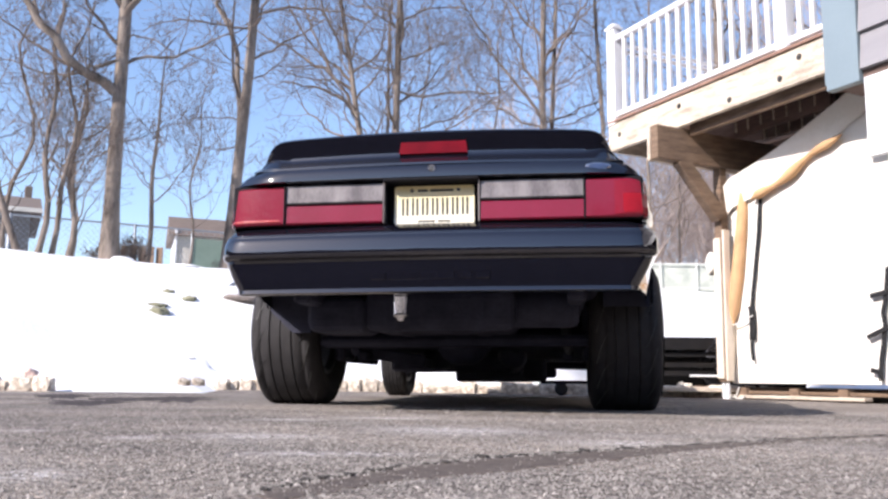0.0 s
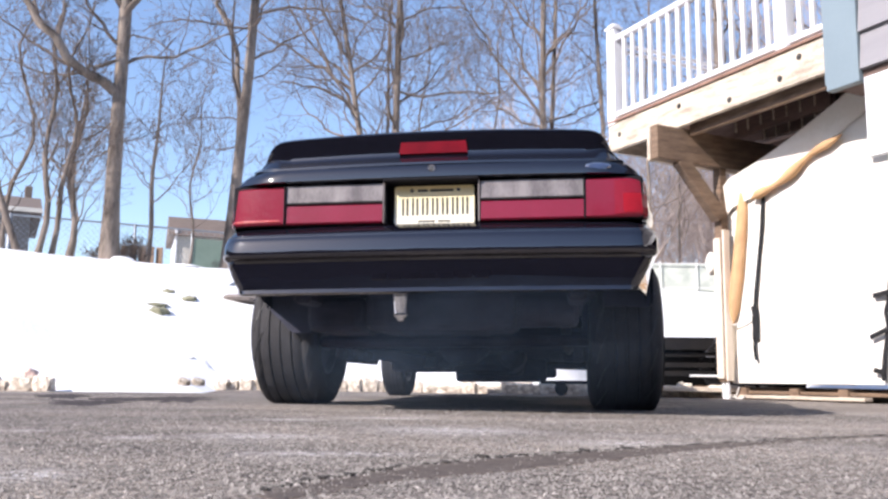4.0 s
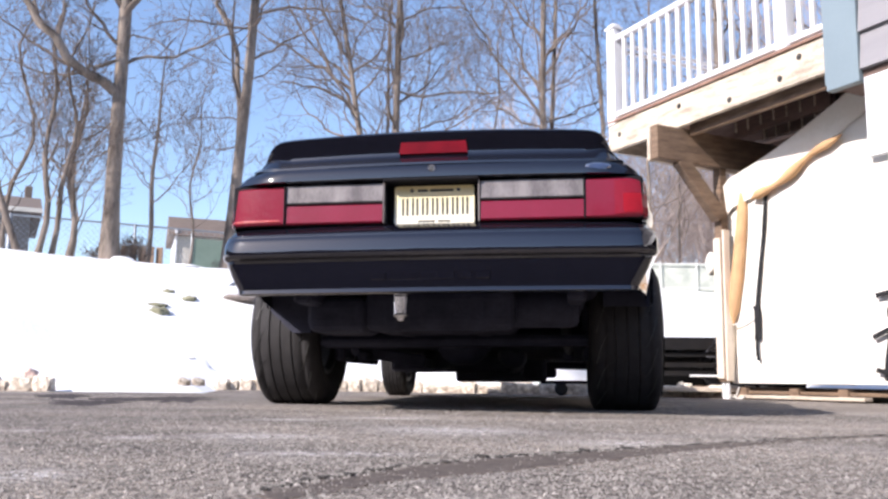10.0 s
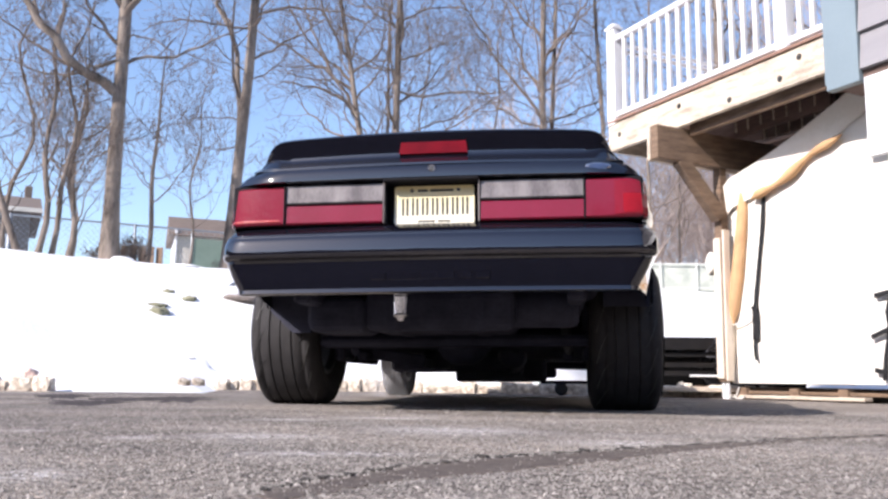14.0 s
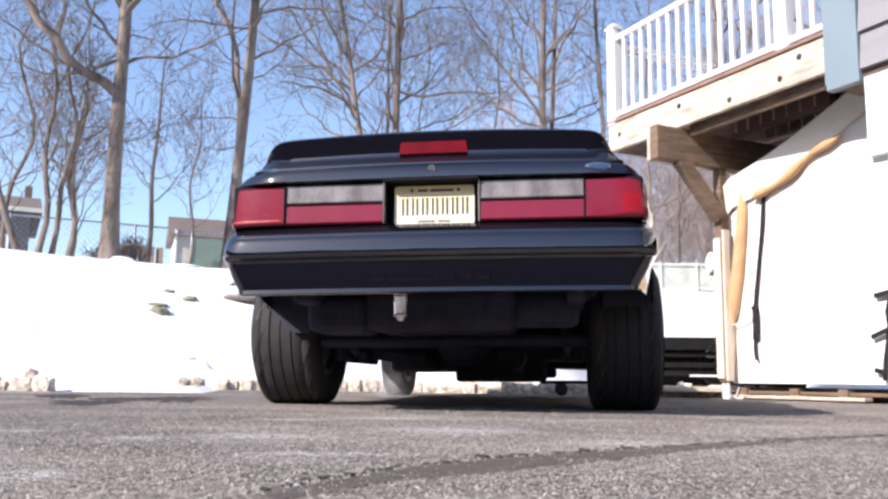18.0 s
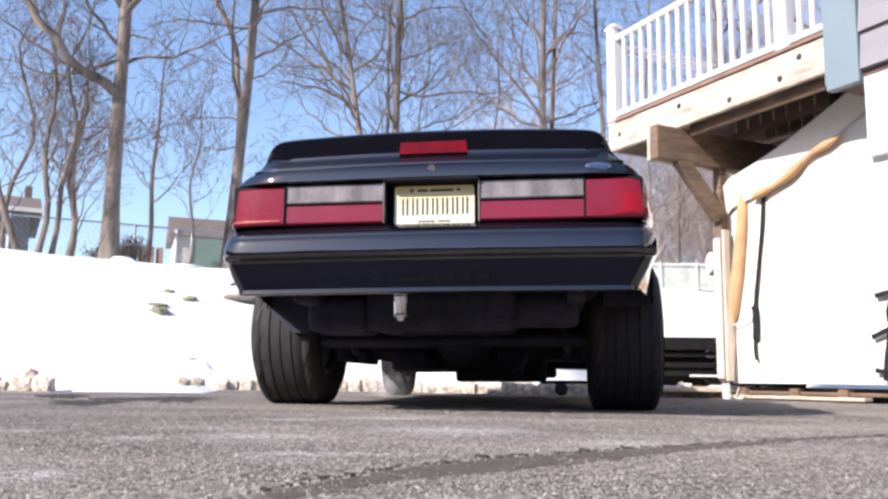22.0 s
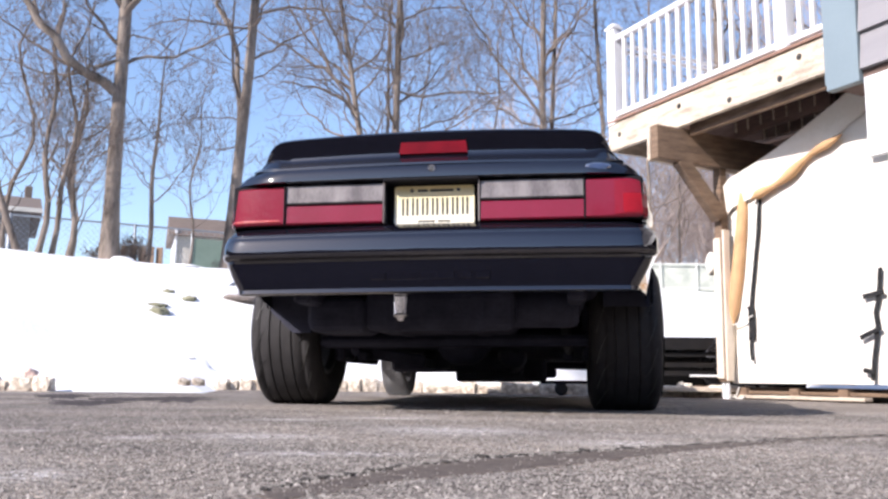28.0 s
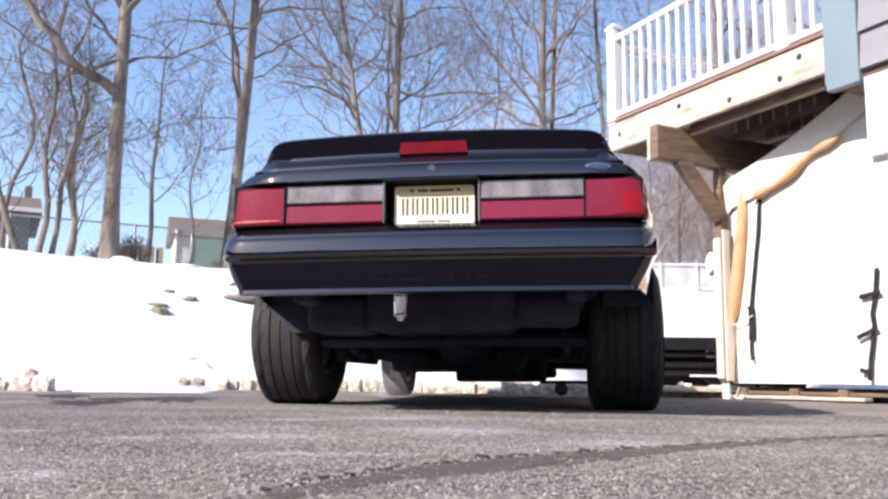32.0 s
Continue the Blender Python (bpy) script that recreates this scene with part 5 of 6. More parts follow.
def tree(x, y, height, r0, lean=(0, 0), limbs=16, first=0.25, reach=0.30, kids=(5, 4, 3), seed=1, wob=0.10, extra=(), label="tall bare tree with grey-brown bark in the snow", group="bare trees on the bank", right=12, steep=(0.35, 1.5)):
    random.seed(seed)
    base = Vector((x, y, bank(x, y) - 0.15))
    ob = thing("tree", label, "tree", Matrix.Translation(base), group)
    n = 14
    pts, radii = [], []
    for i in range(n + 1):
        u = i / n
        pts.append(Vector((lean[0] * u + wob * noise.noise((u * 3.5, seed, 0)) * u ** 0.5, lean[1] * u + wob * noise.noise((u * 3.5, seed, 7)), height * u)))
        radii.append(r0 * ((1 - u) ** 0.8 * 0.92 + 0.08) * (1 + 0.35 * max(0, 1 - u * 22)))
    v, f = [], []
    tube(v, f, pts, radii, 14)
    for q in v:
        q += Vector((noise.noise(q * 3), noise.noise(q * 3 + Vector((9, 0, 0))), 0)) * r0 * 0.12
    part("trunk", mesh_of("trunk", v, f, BARK, 60), BARK, ob)
    out, limbs_made = [([], []) for _ in range(4)], []
    big = sum(1 for q in extra if q[4] > 0.045)

    def at_height(h):
        u = min(0.999, h / height) * n
        i = int(u)
        return pts[i].lerp(pts[i + 1], u - i), radii[i]

    # main limbs: height, rise at the root and at the tip (from the right, in degrees), length, radius
    def rise(a):
        return Vector((math.cos(radians(right)) * math.cos(radians(a)), math.sin(radians(right)) * math.cos(radians(a)), math.sin(radians(a))))

    for h, a0, a1, length, r in extra:
        p, _ = at_height(h)
        tilt = Vector((0, rnd(-0.25, 0.25), 0))
        out[0] = ([], [])
        limbs_made.append(out[0])
        grow(out, p, rise(a0) + tilt, length, r, 0, 0.05, (kids[0] + 3, kids[1], kids[2]), 0.2, taper=0.68, end=rise(a1) + tilt)
    for k in range(limbs):
        h = height * (first + (0.97 - first) * (k / limbs) ** 1.15)
        p, r = at_height(h)
        a = k * 2.4 + rnd(-0.5, 0.5)
        el = rnd(*steep)
        out[0] = ([], [])
        limbs_made.append(out[0])
        grow(out, p, Vector((math.cos(a), math.sin(a), el)), (height - h) * reach * rnd(0.7, 1.2) + 0.5, min(0.035, r * rnd(0.24, 0.40)), 0, 0.06, kids)
    for k, (lv, lf) in enumerate(limbs_made):
        part("limb", mesh_of("limb", lv, lf, BARK if k < big else LIMBSHADE, 60), BARK, ob)
    part("crown", mesh_of("crown", out[1][0] + out[2][0] + out[3][0], out[1][1] + [tuple(i + len(out[1][0]) for i in q) for q in out[2][1]] + [tuple(i + len(out[1][0]) + len(out[2][0]) for i in q) for q in out[3][1]], TWIG, 60), TWIG, ob)
    return ob


BIG = "large bare tree with a thick low limb on the snow bank"
WOOD = "bare forest tree behind the snow bank"
SLIM = "slim bare tree in the thicket on the bank"
YOUNG = "slender young bare tree on the snow bank"
tree(-5.91, 8.20, 15, 0.113, (-0.16, 0.1), 12, 0.36, 0.26, (4, 3, 2), 3, 0.12, extra=((2.62, 146, 106, 3.2, 0.082), (3.2, 200, 168, 1.9, 0.026), (3.05, 24, 38, 2.3, 0.026), (3.35, 138, 124, 1.8, 0.03), (3.5, 12, -50, 0.9, 0.016), (3.7, 62, 76, 2.6, 0.055), (2.25, 226, 205, 0.9, 0.016), (1.9, 28, 52, 1.0, 0.011), (1.8, 206, 214, 0.8, 0.010), (3.9, 118, 84, 2.4, 0.05)), label=BIG, right=29)
tree(-4.84, 9.86, 16, 0.094, (0.85, 0.1), 14, 0.30, 0.24, (4, 3, 2), 5, 0.16, extra=((2.0, 106, 93, 5.4, 0.058), (3.7, 26, 40, 1.5, 0.024), (4.1, 62, 12, 2.0, 0.026), (4.25, 182, 205, 1.8, 0.02), (4.5, 14, -20, 2.3, 0.026), (2.7, 176, 200, 1.1, 0.014), (2.25, 190, 165, 1.0, 0.012), (3.3, 30, 70, 1.2, 0.014), (3.5, 150, 130, 1.3, 0.014)), label="bare tree with a leaning trunk and second stem", right=22)
tree(-2.72, 12.55, 18, 0.082, (0.15, 0), 24, 0.13, 0.24, (5, 4, 2), 7, 0.15, extra=((4.0, 4, 15, 2.7, 0.026), (4.65, 26, 38, 1.6, 0.022), (5.4, 26, -18, 1.8, 0.022), (3.1, 14, 50, 2.4, 0.02), (4.4, 165, 130, 1.6, 0.02), (5.2, 150, 110, 1.6, 0.022)), label=WOOD, right=12)
tree(-2.78, 12.3, 9, 0.078, (-1.6, 0.1), 14, 0.3, 0.30, (5, 4, 2), 8, 0.22, extra=((3.5, 142, 172, 1.6, 0.034), (3.95, 153, 148, 2.6, 0.034), (4.4, 116, 112, 2.2, 0.034), (3.4, 110, 124, 3.0, 0.034), (4.3, 42, 92, 1.8, 0.026), (2.9, 160, 120, 2.2, 0.024), (4.1, 140, 96, 2.4, 0.03)), label="spreading bare tree with crooked limbs", right=14)
tree(-3.05, 13.3, 11, 0.042, (0.1, 0.1), 18, 0.14, 0.28, (5, 3, 2), 28, 0.3, label=WOOD)
tree(-2.2, 14.4, 8, 0.030, (-0.5, 0.1), 20, 0.14, 0.40, (5, 4, 2), 29, 0.8, label=YOUNG)
tree(0.11, 12.9, 18, 0.068, (0.0, 0), 24, 0.11, 0.24, (5, 3, 2), 9, 0.14, extra=((3.4, 119, 117, 3.2, 0.034), (3.95, 114, 100, 2.6, 0.032), (4.7, 38, 48, 1.8, 0.026), (4.95, 118, 114, 1.9, 0.03), (4.05, 28, 38, 1.4, 0.018), (3.3, 155, 126, 2.2, 0.022), (4.3, 60, 85, 2.4, 0.024)), label=WOOD, right=1)
tree(0.26, 13.2, 14, 0.052, (0.10, 0.2), 20, 0.12, 0.24, (5, 3, 2), 31, 0.2, label=WOOD)
tree(1.40, 13.9, 16, 0.050, (-0.6, 0), 16, 0.2, 0.22, (5, 3, 2), 11, 0.2, extra=((4.0, 210, 160, 1.4, 0.018),), label=WOOD, right=0)
tree(-5.94, 9.35, 4.0, 0.044, (0.10, 0), 16, 0.30, 0.34, (4, 3, 2), 13, 0.14, label=YOUNG, steep=(0.0, 0.9))
tree(-6.93, 7.75, 5, 0.052, (-1.85, -0.3), 13, 0.22, 0.34, (4, 3, 2), 15, 0.2, label="leaning bare tree in the thicket")
tree(-6.79, 7.80, 4.6, 0.048, (0.15, 0.1), 15, 0.2, 0.30, (4, 3, 2), 16, 0.35, label=SLIM, steep=(0.7, 2.2))
tree(-6.68, 7.95, 4.2, 0.044, (0.25, 0.2), 15, 0.18, 0.30, (4, 3, 2), 17, 0.35, label=SLIM, steep=(0.7, 2.2))
tree(-6.50, 8.10, 3.4, 0.050, (0.10, 0.0), 13, 0.18, 0.34, (4, 3, 2), 18, 0.25, label=SLIM, steep=(0.7, 2.2))
tree(-7.6, 9.9, 5, 0.040, (-0.1, 0.3), 16, 0.15, 0.34, (4, 3, 2), 19, 0.35, label=SLIM, steep=(0.7, 2.2))
tree(-7.9, 8.6, 5, 0.040, (0.2, 0.3), 16, 0.15, 0.34, (4, 3, 2), 33, 0.35, label=SLIM, steep=(0.7, 2.2))
tree(3.4, 13.2, 17, 0.12, (0.2, 0), 18, 0.2, 0.26, (5, 3, 2), 21, 0.2, label=WOOD)
tree(2.75, 14.6, 9, 0.026, (0.3, 0), 24, 0.06, 0.32, (5, 4, 2), 22, 0.35, label=YOUNG)
tree(2.1, 13.6, 9, 0.035, (0.1, 0), 18, 0.08, 0.36, (5, 4, 2), 35, 0.25, label=YOUNG)
tree(5.2, 12.5, 16, 0.11, (0.2, 0.3), 18, 0.15, 0.28, (5, 3, 2), 23, 0.2, label=WOOD)
tree(-5.3, 13.0, 5.2, 0.030, (0.35, 0.2), 16, 0.25, 0.30, (5, 3, 2), 24, 0.4, label=YOUNG)
tree(-6.3, 11.6, 4.6, 0.028, (0.1, 0.2), 16, 0.25, 0.32, (5, 3, 2), 25, 0.3, label=YOUNG)
tree(-1.3, 14.6, 9, 0.034, (0.7, 0.3), 22, 0.12, 0.40, (5, 3, 2), 26, 0.8, label=YOUNG)

# the far wood; trees at 70 to 290 degrees are unseen, added for reflections
random.seed(40)
out = [([], []) for _ in range(4)]
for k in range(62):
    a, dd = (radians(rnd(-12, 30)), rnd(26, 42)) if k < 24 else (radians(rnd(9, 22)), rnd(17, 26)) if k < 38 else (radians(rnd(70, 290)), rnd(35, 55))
    x, y = EYE_XY[0] + dd * math.sin(a), EYE_XY[1] + dd * math.cos(a)
    if -16 < x < -11.5 and y < 30:
        continue
    base, hgt = Vector((x, y, 1.9 if abs(a) < 1 else -0.1)), rnd(6, 11) * (1 if abs(a) < 1 else 1.4)
    tube(out[0][0], out[0][1], [base + Vector((rnd(-0.16, 0.16) * i, 0, hgt * i / 5)) for i in range(6)], [rnd(0.03, 0.06) * (1 - 0.16 * i) for i in range(6)], 5)
    for j in range(14):
        h = hgt * (0.12 + 0.85 * j / 14)
        w = rnd(0, 6.28)
        grow(out, base + Vector((0, 0, h)), Vector((math.cos(w), math.sin(w), rnd(0.6, 1.4))), (hgt - h) * 0.3 + 0.8, 0.018, 1, 0.08, (0, 5, 4), 0.22, (5, 4, 3, 3))
vs, fs = [], []
for v, f in out:
    fs += [tuple(i + len(vs) for i in q) for q in f]
    vs += v
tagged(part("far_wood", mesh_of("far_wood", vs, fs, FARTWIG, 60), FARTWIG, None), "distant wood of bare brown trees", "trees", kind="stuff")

# an unseen dark screen, added behind the camera to darken the car's reflections
hv = []
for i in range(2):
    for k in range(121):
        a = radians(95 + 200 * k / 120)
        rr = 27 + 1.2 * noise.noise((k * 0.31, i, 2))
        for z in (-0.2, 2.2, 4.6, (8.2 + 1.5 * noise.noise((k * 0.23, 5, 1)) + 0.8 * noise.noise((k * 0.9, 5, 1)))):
            hv.append((EYE_XY[0] + (rr + 2.5 * i) * math.sin(a), EYE_XY[1] + (rr + 2.5 * i) * math.cos(a), z))
hf = [q for q in grid_faces(121, 4)] + [tuple(484 + j for j in reversed(q)) for q in grid_faces(121, 4)] + [(k * 4 + 3, k * 4 + 7, 484 + k * 4 + 7, 484 + k * 4 + 3) for k in range(120)]
tagged(part("backdrop", mesh_of("backdrop", hv, hf, DARKSCREEN, 60), DARKSCREEN, None), "unseen dark screen ring behind the camera", "hedge", kind="structure")

# brown thicket beyond the trailer
random.seed(77)
out = [([], []) for _ in range(4)]
for k in range(34):
    x, y = rnd(1.4, 6.0), rnd(14.5, 20.0)
    for j in range(9):
        a = rnd(0, 6.28)
        grow(out, Vector((x + rnd(-0.2, 0.2), y + rnd(-0.2, 0.2), 1.5 + rnd(0, 1.8))), Vector((math.cos(a), math.sin(a), rnd(0.7, 2.2))), rnd(1.6, 3.0), 0.016, 1, 0.06, (0, 6, 5), 0.25, (5, 4, 3, 3))
vs, fs = [], []
for v, f in out:
    fs += [tuple(i + len(vs) for i in q) for q in f]
    vs += v
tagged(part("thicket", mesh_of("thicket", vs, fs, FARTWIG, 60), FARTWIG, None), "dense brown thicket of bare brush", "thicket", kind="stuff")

# ---- what stands beyond the bank ----
cottage = thing("cottage", "grey house with a brown roof behind the trees", "house", pose(-25.9, 27.8, 1.9, 0, 0, 35))
part("wall", box((9, 7, 4.6), (0, 0, 2.3)), GREYWALL, cottage)
part("roof", mesh_of("roof", [(-4.9, -3.9, 4.5), (4.9, -3.9, 4.5), (4.9, 3.9, 4.5), (-4.9, 3.9, 4.5), (-4.9, 0, 5.7), (4.9, 0, 5.7)], [(0, 1, 5, 4), (2, 3, 4, 5), (0, 4, 3), (1, 2, 5), (0, 3, 2, 1)], TANROOF), TANROOF, cottage)
part("eaves_board", box((9.8, 0.1, 0.16), (0, -3.92, 4.5)), SHEDWALL, cottage)
for x in (-2.6, 0.4, 3.2):
    w = part("window", box((1.2, 0.1, 1.3), (x, -3.52, 2.9), 0.02), WHITEPAINT, cottage)
    part("pane", box((0.98, 0.06, 1.1), (x, -3.56, 2.9), 0.0), GLASS, w)
part("wing", box((3.4, 5.0, 2.3), (6.1, 0.4, 1.15), 0.02), GREYWALL, cottage)
part("wing_roof", box((3.6, 5.4, 0.16), (6.1, 0.4, 2.38), 0.03), TANROOF, cottage)
part("chimney", box((0.30, 0.30, 2.0), (4.4, 0.6, 5.3), 0.03), TANROOF, cottage)

shed = thing("shed", "pale garden shed with a brown shingle roof", "shed", pose(-8.6, 17.5, 1.9, 0, 0, 27.5))
part("wall", box((3.2, 2.2, 1.62), (0.9, 0, 0.81)), SHEDWALL, shed)
part("roof", mesh_of("roof", [(-0.9, -1.25, 1.55), (2.7, -1.25, 1.55), (2.7, 1.25, 1.55), (-0.9, 1.25, 1.55), (-0.9, 0, 2.2), (2.7, 0, 2.2)], [(0, 1, 5, 4), (2, 3, 4, 5), (0, 4, 3), (1, 2, 5), (0, 3, 2, 1)], TANROOF), TANROOF, shed)
part("end_board", box((0.06, 2.3, 1.7), (-0.72, 0, 0.88), 0.01), WHITEPAINT, shed)

fence = thing("fence", "chain link fence with green screen cloth", "fence")
F0, F1 = Vector((-12.5, 11.2, 1.95)), Vector((-4.6, 16.5, 1.95))
for k in range(9):
    p = F0.lerp(F1, k / 8)
    v, f = turned(((0, 0.03), (1.35, 0.03), (1.37, 0.0)), 8, "z")
    part("post", mesh_of("post", v, f, WIRE, 60), WIRE, fence).location = p
part("top_rail", beam_between(F0 + Vector((0, 0, 1.33)), F1 + Vector((0, 0, 1.33)), 0.04, 0.04, 0.01), WIRE, fence)
vv, ff = [], []
L = (F1 - F0).length
for k in range(int(L / 0.12)):
    for sgn in (-1, 1):
        s0 = 0.12 * k
        s1 = s0 + sgn * 1.3
        tube(vv, ff, [F0.lerp(F1, s0 / L), F0.lerp(F1, max(0, min(1, s1 / L))) + Vector((0, 0, 1.3))], [0.0035, 0.0035], 3)
part("mesh", mesh_of("mesh", vv, ff, WIRE), WIRE, fence)
for k in (5, 6):
    a, b = F0.lerp(F1, k / 8), F0.lerp(F1, (k + 0.96) / 8)
    part("screen_cloth", beam_between(a + Vector((0, 0, 0.6)), b + Vector((0, 0, 0.6)), 0.02, 1.1, 0.0), GREENSHEET, fence)

board_fence = thing("board_fence", "short run of brown board fence beyond the bank", "fence")
for k in range(5):
    part("board", box((0.15, 0.02, 0.9), (-8.62 + 0.155 * k, 13.6 + 0.08 * k, 2.36), 0.004), OLDWOOD, board_fence)
for k, (x, y, s) in enumerate(((-5.90, 8.9, 0.26), (-6.25, 8.75, 0.20), (-4.9, 10.2, 0.16))):
    random.seed(60 + k)
    out = [([], []) for _ in range(4)]
    for j in range(22):
        a = rnd(0, 6.28)
        grow(out, Vector((rnd(-0.1, 0.1), rnd(-0.1, 0.1), 0)), Vector((math.cos(a), math.sin(a), rnd(0.4, 1.5))), s * 1.6, 0.008, 1, 0.05, (0, 5, 4), 0.3)
    vs, fs = [], []
    for v, f in out:
        fs += [tuple(i + len(vs) for i in q) for q in f]
        vs += v
    ob = tagged(part("bush", mesh_of("bush", vs, fs, TWIG, 60), TWIG, None), "small leafless brush at the foot of the trees", "bush", "brush on the bank")
    ob.location = (x, y, bank(x, y))

yard_fence = thing("yard_fence", "pale wire fence at the top of the snow", "fence")
for k in range(6):
    v, f = turned(((0, 0.009), (0.62, 0.009), (0.63, 0.0)), 8, "z")
    part("post", mesh_of("post", v, f, PALEWIRE, 60), PALEWIRE, yard_fence).location = (0.9 + 0.6 * k, 11.6 + 0.05 * k, 1.55)
for z in (1.72, 2.13):
    part("rail", beam_between((0.9, 11.6, z), (3.9, 11.85, z), 0.012, 0.012, 0.0), PALEWIRE, yard_fence)
part("pale_sheet", beam_between((0.95, 11.66, 1.88), (3.85, 11.91, 1.88), 0.015, 0.50, 0.0), mat("pale translucent sheet", (0.52, 0.54, 0.48), 0.6, 0, (0.30, 0.33, 0.29), 5), yard_fence)

# ---- exhaust smoke: lumpy thin clouds ----
def cloud(name, radii, seed, colour, thick, label):
    bm = lump(seed, 4, 0.12, radii)
    m = smoke_mat(name, colour, thick, [r * 1.0 for r in radii])
    return tagged(part(name, bm, m, None, smooth=180), label, "smoke", "exhaust smoke")


GREY, BLUISH = (0.55, 0.55, 0.57), (0.27, 0.405, 0.60)
PUFF = [cloud("smoke_puff", (0.32, 0.10, 0.125), 1, GREY, 0.22, "pale grey puff of exhaust smoke by the tyre"),
        cloud("smoke_puff", (0.25, 0.12, 0.21), 2, GREY, 0.20, "thin grey puff of exhaust smoke under the car"),
        cloud("smoke_puff", (0.38, 0.10, 0.14), 3, GREY, 0.33, "pale grey puff of exhaust smoke by the tyre"),
        cloud("smoke_puff", (0.28, 0.09, 0.11), 5, GREY, 0.085, "faint grey puff of exhaust smoke by the tyre"),
        cloud("smoke_puff", (0.34, 0.09, 0.11), 6, GREY, 0.10, "faint grey puff of exhaust smoke by the tyre")]
HAZE = [cloud("smoke_haze", (1.15, 0.12, 0.40), 10 + k, BLUISH, (0.027, 0.055)[k], "thin bluish haze of exhaust smoke behind the car") for k in range(2)]


def rows_of(park, events):
    """Rows for a cloud that rises from the ground, drifts and sinks away at each event: start, peak, end, place, drift."""
    rows = [(0.0, pose(*park))]
    for t0, t1, t2, t3, place, drift in events:
        low = (place[0], place[1], park[2])
        gone = tuple(a + b for a, b in zip(place, drift))
        if t0 > rows[-1][0]:
            rows.append((t0, pose(*low)))
        rows.append((t1, pose(*place)))
        rows.append((t2, pose(*gone)))
        rows.append((min(t3, 32.0), pose(gone[0], gone[1], park[2])))
    if rows[-1][0] < 32:
        rows.append((32.0, rows[-1][1]))
    return rows


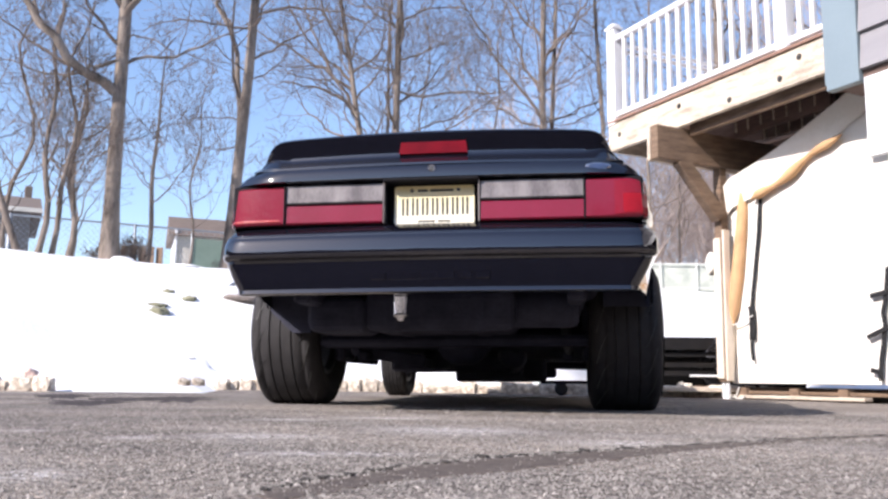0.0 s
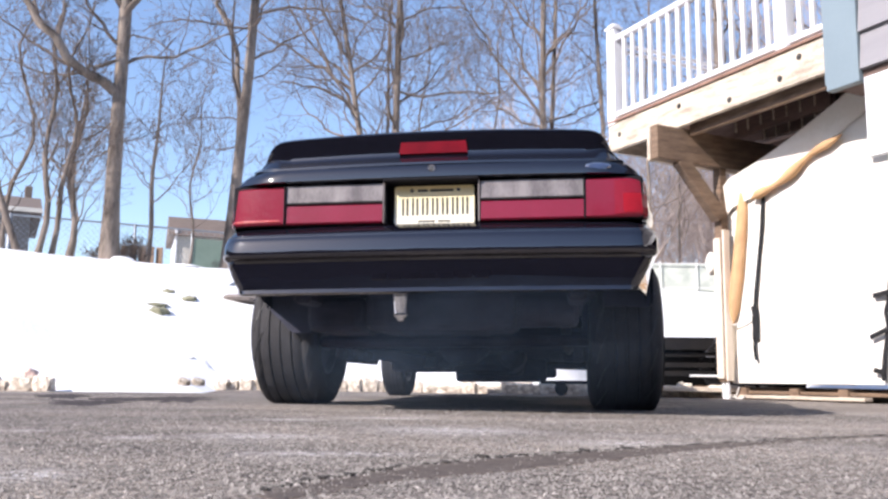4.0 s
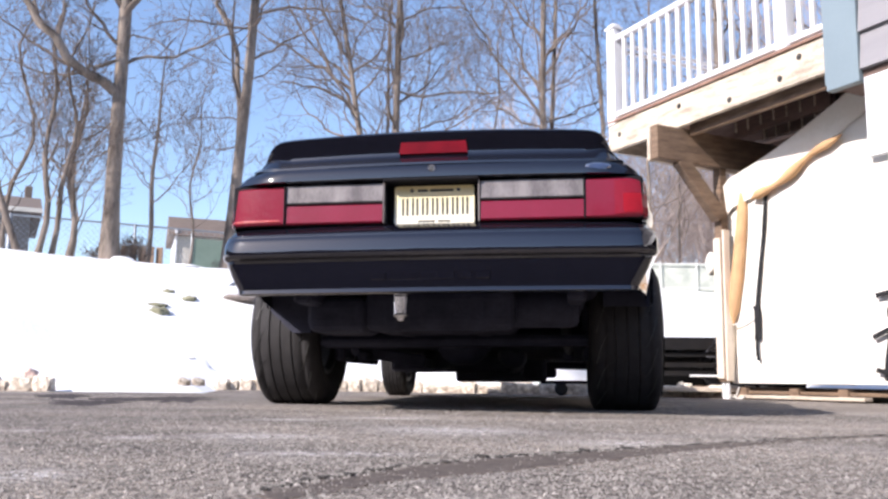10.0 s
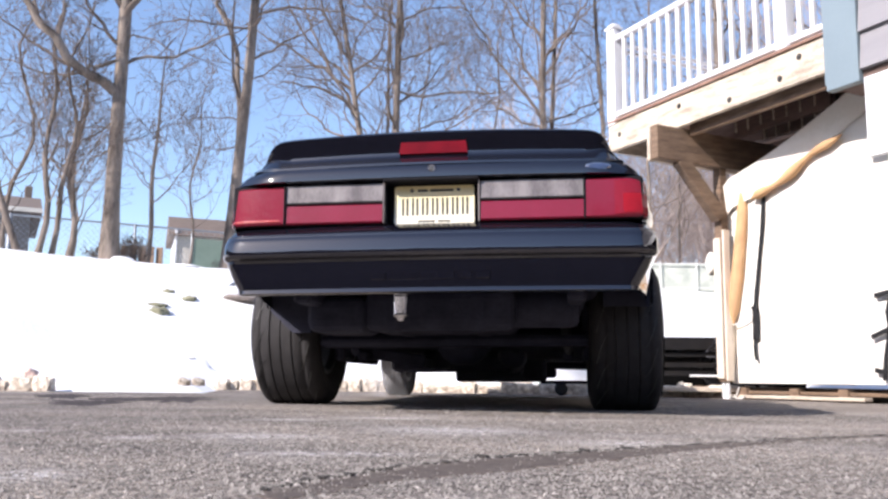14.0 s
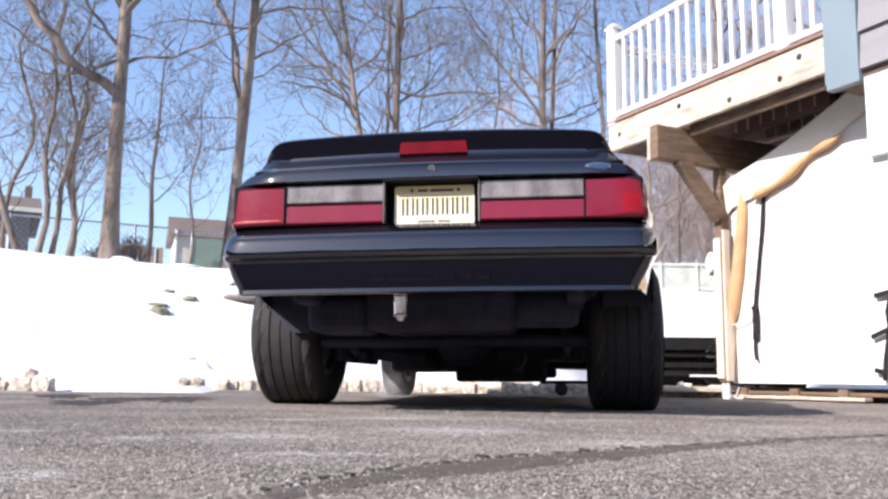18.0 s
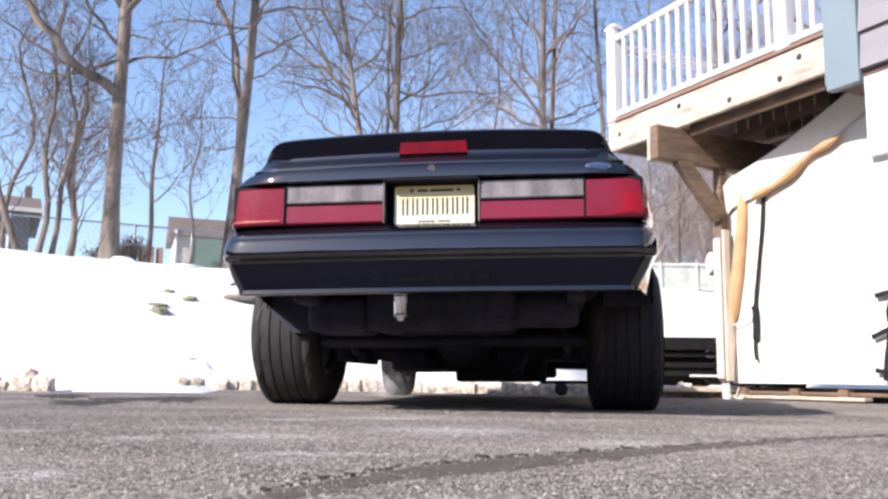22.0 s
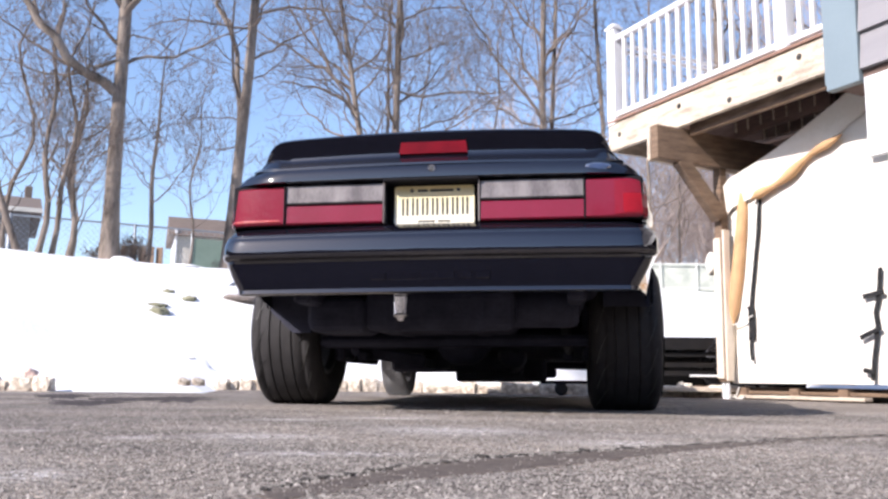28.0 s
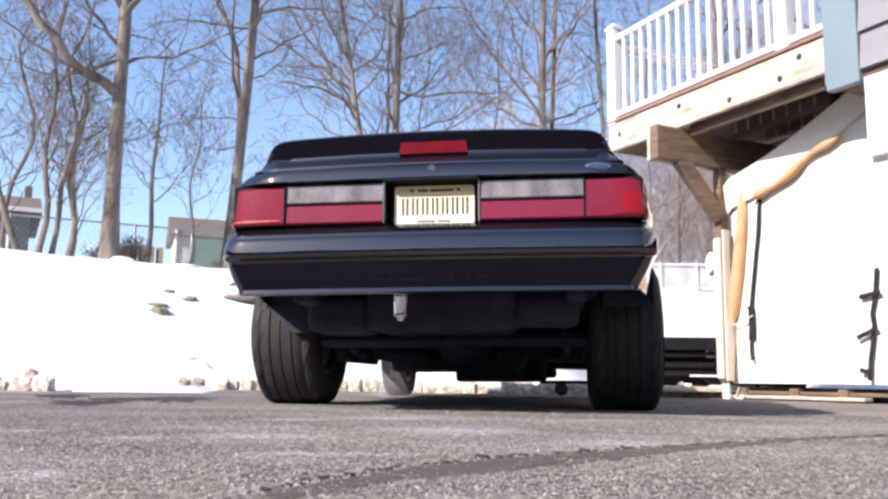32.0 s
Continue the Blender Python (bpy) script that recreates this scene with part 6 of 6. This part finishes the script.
def motions():
    left_tyre, left_in, left_low = (-0.80, 0.50, 0.10), (-0.47, 0.72, 0.06), (-0.50, 0.58, 0.06)
    near = lambda *ts: [(t - 0.28, t - 0.1, t + 0.1, t + 0.28, p, d) for t, p, d in ts]
    walk(PUFF[0], rows_of((-0.55, 0.7, -0.2), near((1.0, left_in, (-0.06, 0, 0.02)), (5.8, left_tyre, (-0.05, 0, 0.03)), (6.6, (-0.76, 0.5, 0.16), (-0.04, 0, 0.05)), (8.0, left_in, (-0.1, 0, 0.02)), (9.0, (-0.84, 0.45, 0.10), (-0.05, 0, 0.03)), (9.7, left_low, (-0.06, 0, 0.02)), (11.0, left_low, (-0.08, 0, 0.02)), (12.0, (-0.82, 0.5, 0.08), (-0.04, 0, 0.02)))))
    walk(PUFF[3], rows_of((-0.55, 0.7, -0.2), near((13.0, (-0.56, 0.8, 0.05), (-0.05, 0, 0.01)), (15.4, left_in, (-0.05, 0, 0.02)), (17.0, left_in, (-0.07, 0, 0.02)), (17.7, left_tyre, (-0.05, 0, 0.03)), (19.0, (-0.6, 0.7, 0.04), (-0.03, 0, 0.02)), (21.6, left_low, (-0.1, 0, 0.03)), (25.0, (-0.58, 0.8, 0.05), (-0.03, 0, 0.01)), (29.5, (-0.62, 0.75, 0.05), (-0.03, 0, 0.01)), (31.8, (-0.56, 0.8, 0.05), (-0.03, 0, 0.01)))))
    drift_rows, t = [(0.0, pose(-0.74, 3.1, -0.30)), (0.4, pose(-0.74, 3.1, -0.30)), (0.7, pose(-0.74, 3.10, 0.12)), (1.2, pose(-0.78, 3.05, 0.10)), (1.7, pose(-0.74, 3.1, -0.30)), (2.1, pose(-0.74, 3.1, -0.30)), (2.5, pose(-0.74, 3.10, 0.10)), (3.4, pose(-0.78, 3.05, 0.10)), (4.2, pose(-0.74, 3.1, -0.30)), (9.2, pose(-0.74, 3.1, -0.30)), (9.6, pose(-0.74, 3.10, 0.12)), (10.2, pose(-0.74, 3.1, -0.30)), (10.8, pose(-0.74, 3.10, 0.10))], 11.2
    while t < 31.9:
        k = len(drift_rows)
        drift_rows.append((round(t, 2), pose(-0.75 + 0.05 * math.sin(k * 1.7), 3.10, 0.10 + 0.035 * math.sin(k * 2.3), 0, 0, 20 * math.sin(k))))
        t += 0.65
    drift_rows.append((32.0, pose(-0.75, 3.1, 0.10)))
    walk(PUFF[1], drift_rows)
    walk(PUFF[2], rows_of((0.25, 0.75, -0.22), near((1.0, (0.25, 0.75, 0.09), (0.06, 0, 0.02)), (5.9, (0.10, 0.6, 0.05), (0.2, 0, 0.02)), (6.6, (0.75, 0.5, 0.09), (0.06, 0, 0.03)), (8.0, (0.32, 0.7, 0.09), (0.08, 0, 0.02)), (9.0, (0.88, 0.42, 0.10), (0.08, 0, 0.02)), (9.7, (0.42, 0.7, 0.05), (0.08, 0, 0.02)), (11.0, (0.35, 0.8, 0.04), (0.08, 0, 0.02)))))
    walk(PUFF[4], rows_of((0.25, 0.75, -0.22), near((15.4, (0.4, 0.75, 0.04), (0.08, 0, 0.02)), (17.6, (0.72, 0.55, 0.06), (0.1, 0, 0.03)), (21.4, (0.2, 0.9, 0.03), (0.08, 0, 0.02)), (28.5, (0.75, 0.6, 0.04), (0.05, 0, 0.02)))))
    parks = ((-0.02, 0.05, -0.60), (0.26, -0.22, -0.60))
    places = ((-0.02, 0.05, 0.30), (0.26, -0.22, 0.31))
    ins, outs = (2.5, 4.4), (10.0, 7.8)
    for k in range(2):
        a, b, p = parks[k], places[k], ins[k]
        rows = [(0.0, pose(*a)), (p - 0.8, pose(*a)), (p + 0.8, pose(*b))]
        t, j = p + 1.5, 0
        while t < outs[k] - 0.7:
            rows.append((round(t, 2), pose(b[0] + 0.05 * math.sin(j + k), b[1], b[2] + 0.03 * math.sin(1.7 * j + k), 0, 0, 0)))
            t += 0.8
            j += 1
        walk(HAZE[k], rows + [(outs[k] + 0.6, pose(*a)), (32.0, pose(*a))])
    walk(zip_right, [(t, Matrix.Translation(T_DIR * (px * 0.0049))) for t, px in ((0, 0), (1.2, -1), (2, -4), (2.6, -2), (3.2, 1), (4.2, 6), (5.6, 10), (8, 10), (12, 9), (14, 7), (16.5, 6), (20, 8), (23, 8), (25, 6), (26, 1), (27.5, -9), (28.2, -13), (29.5, -16), (32, -18))])
    walk(zip_left, [(t, Matrix.Translation(T_DIR * (px * 0.0072))) for t, px in ((0, 0), (2.5, 0), (3.5, 3), (5.5, 6), (8, 6), (9.5, 8), (11.5, 7.5), (13, 5), (18, 5), (19.5, 6), (22, 5), (25, 5), (26.5, 1), (28, -1), (32, -1))])


motions()
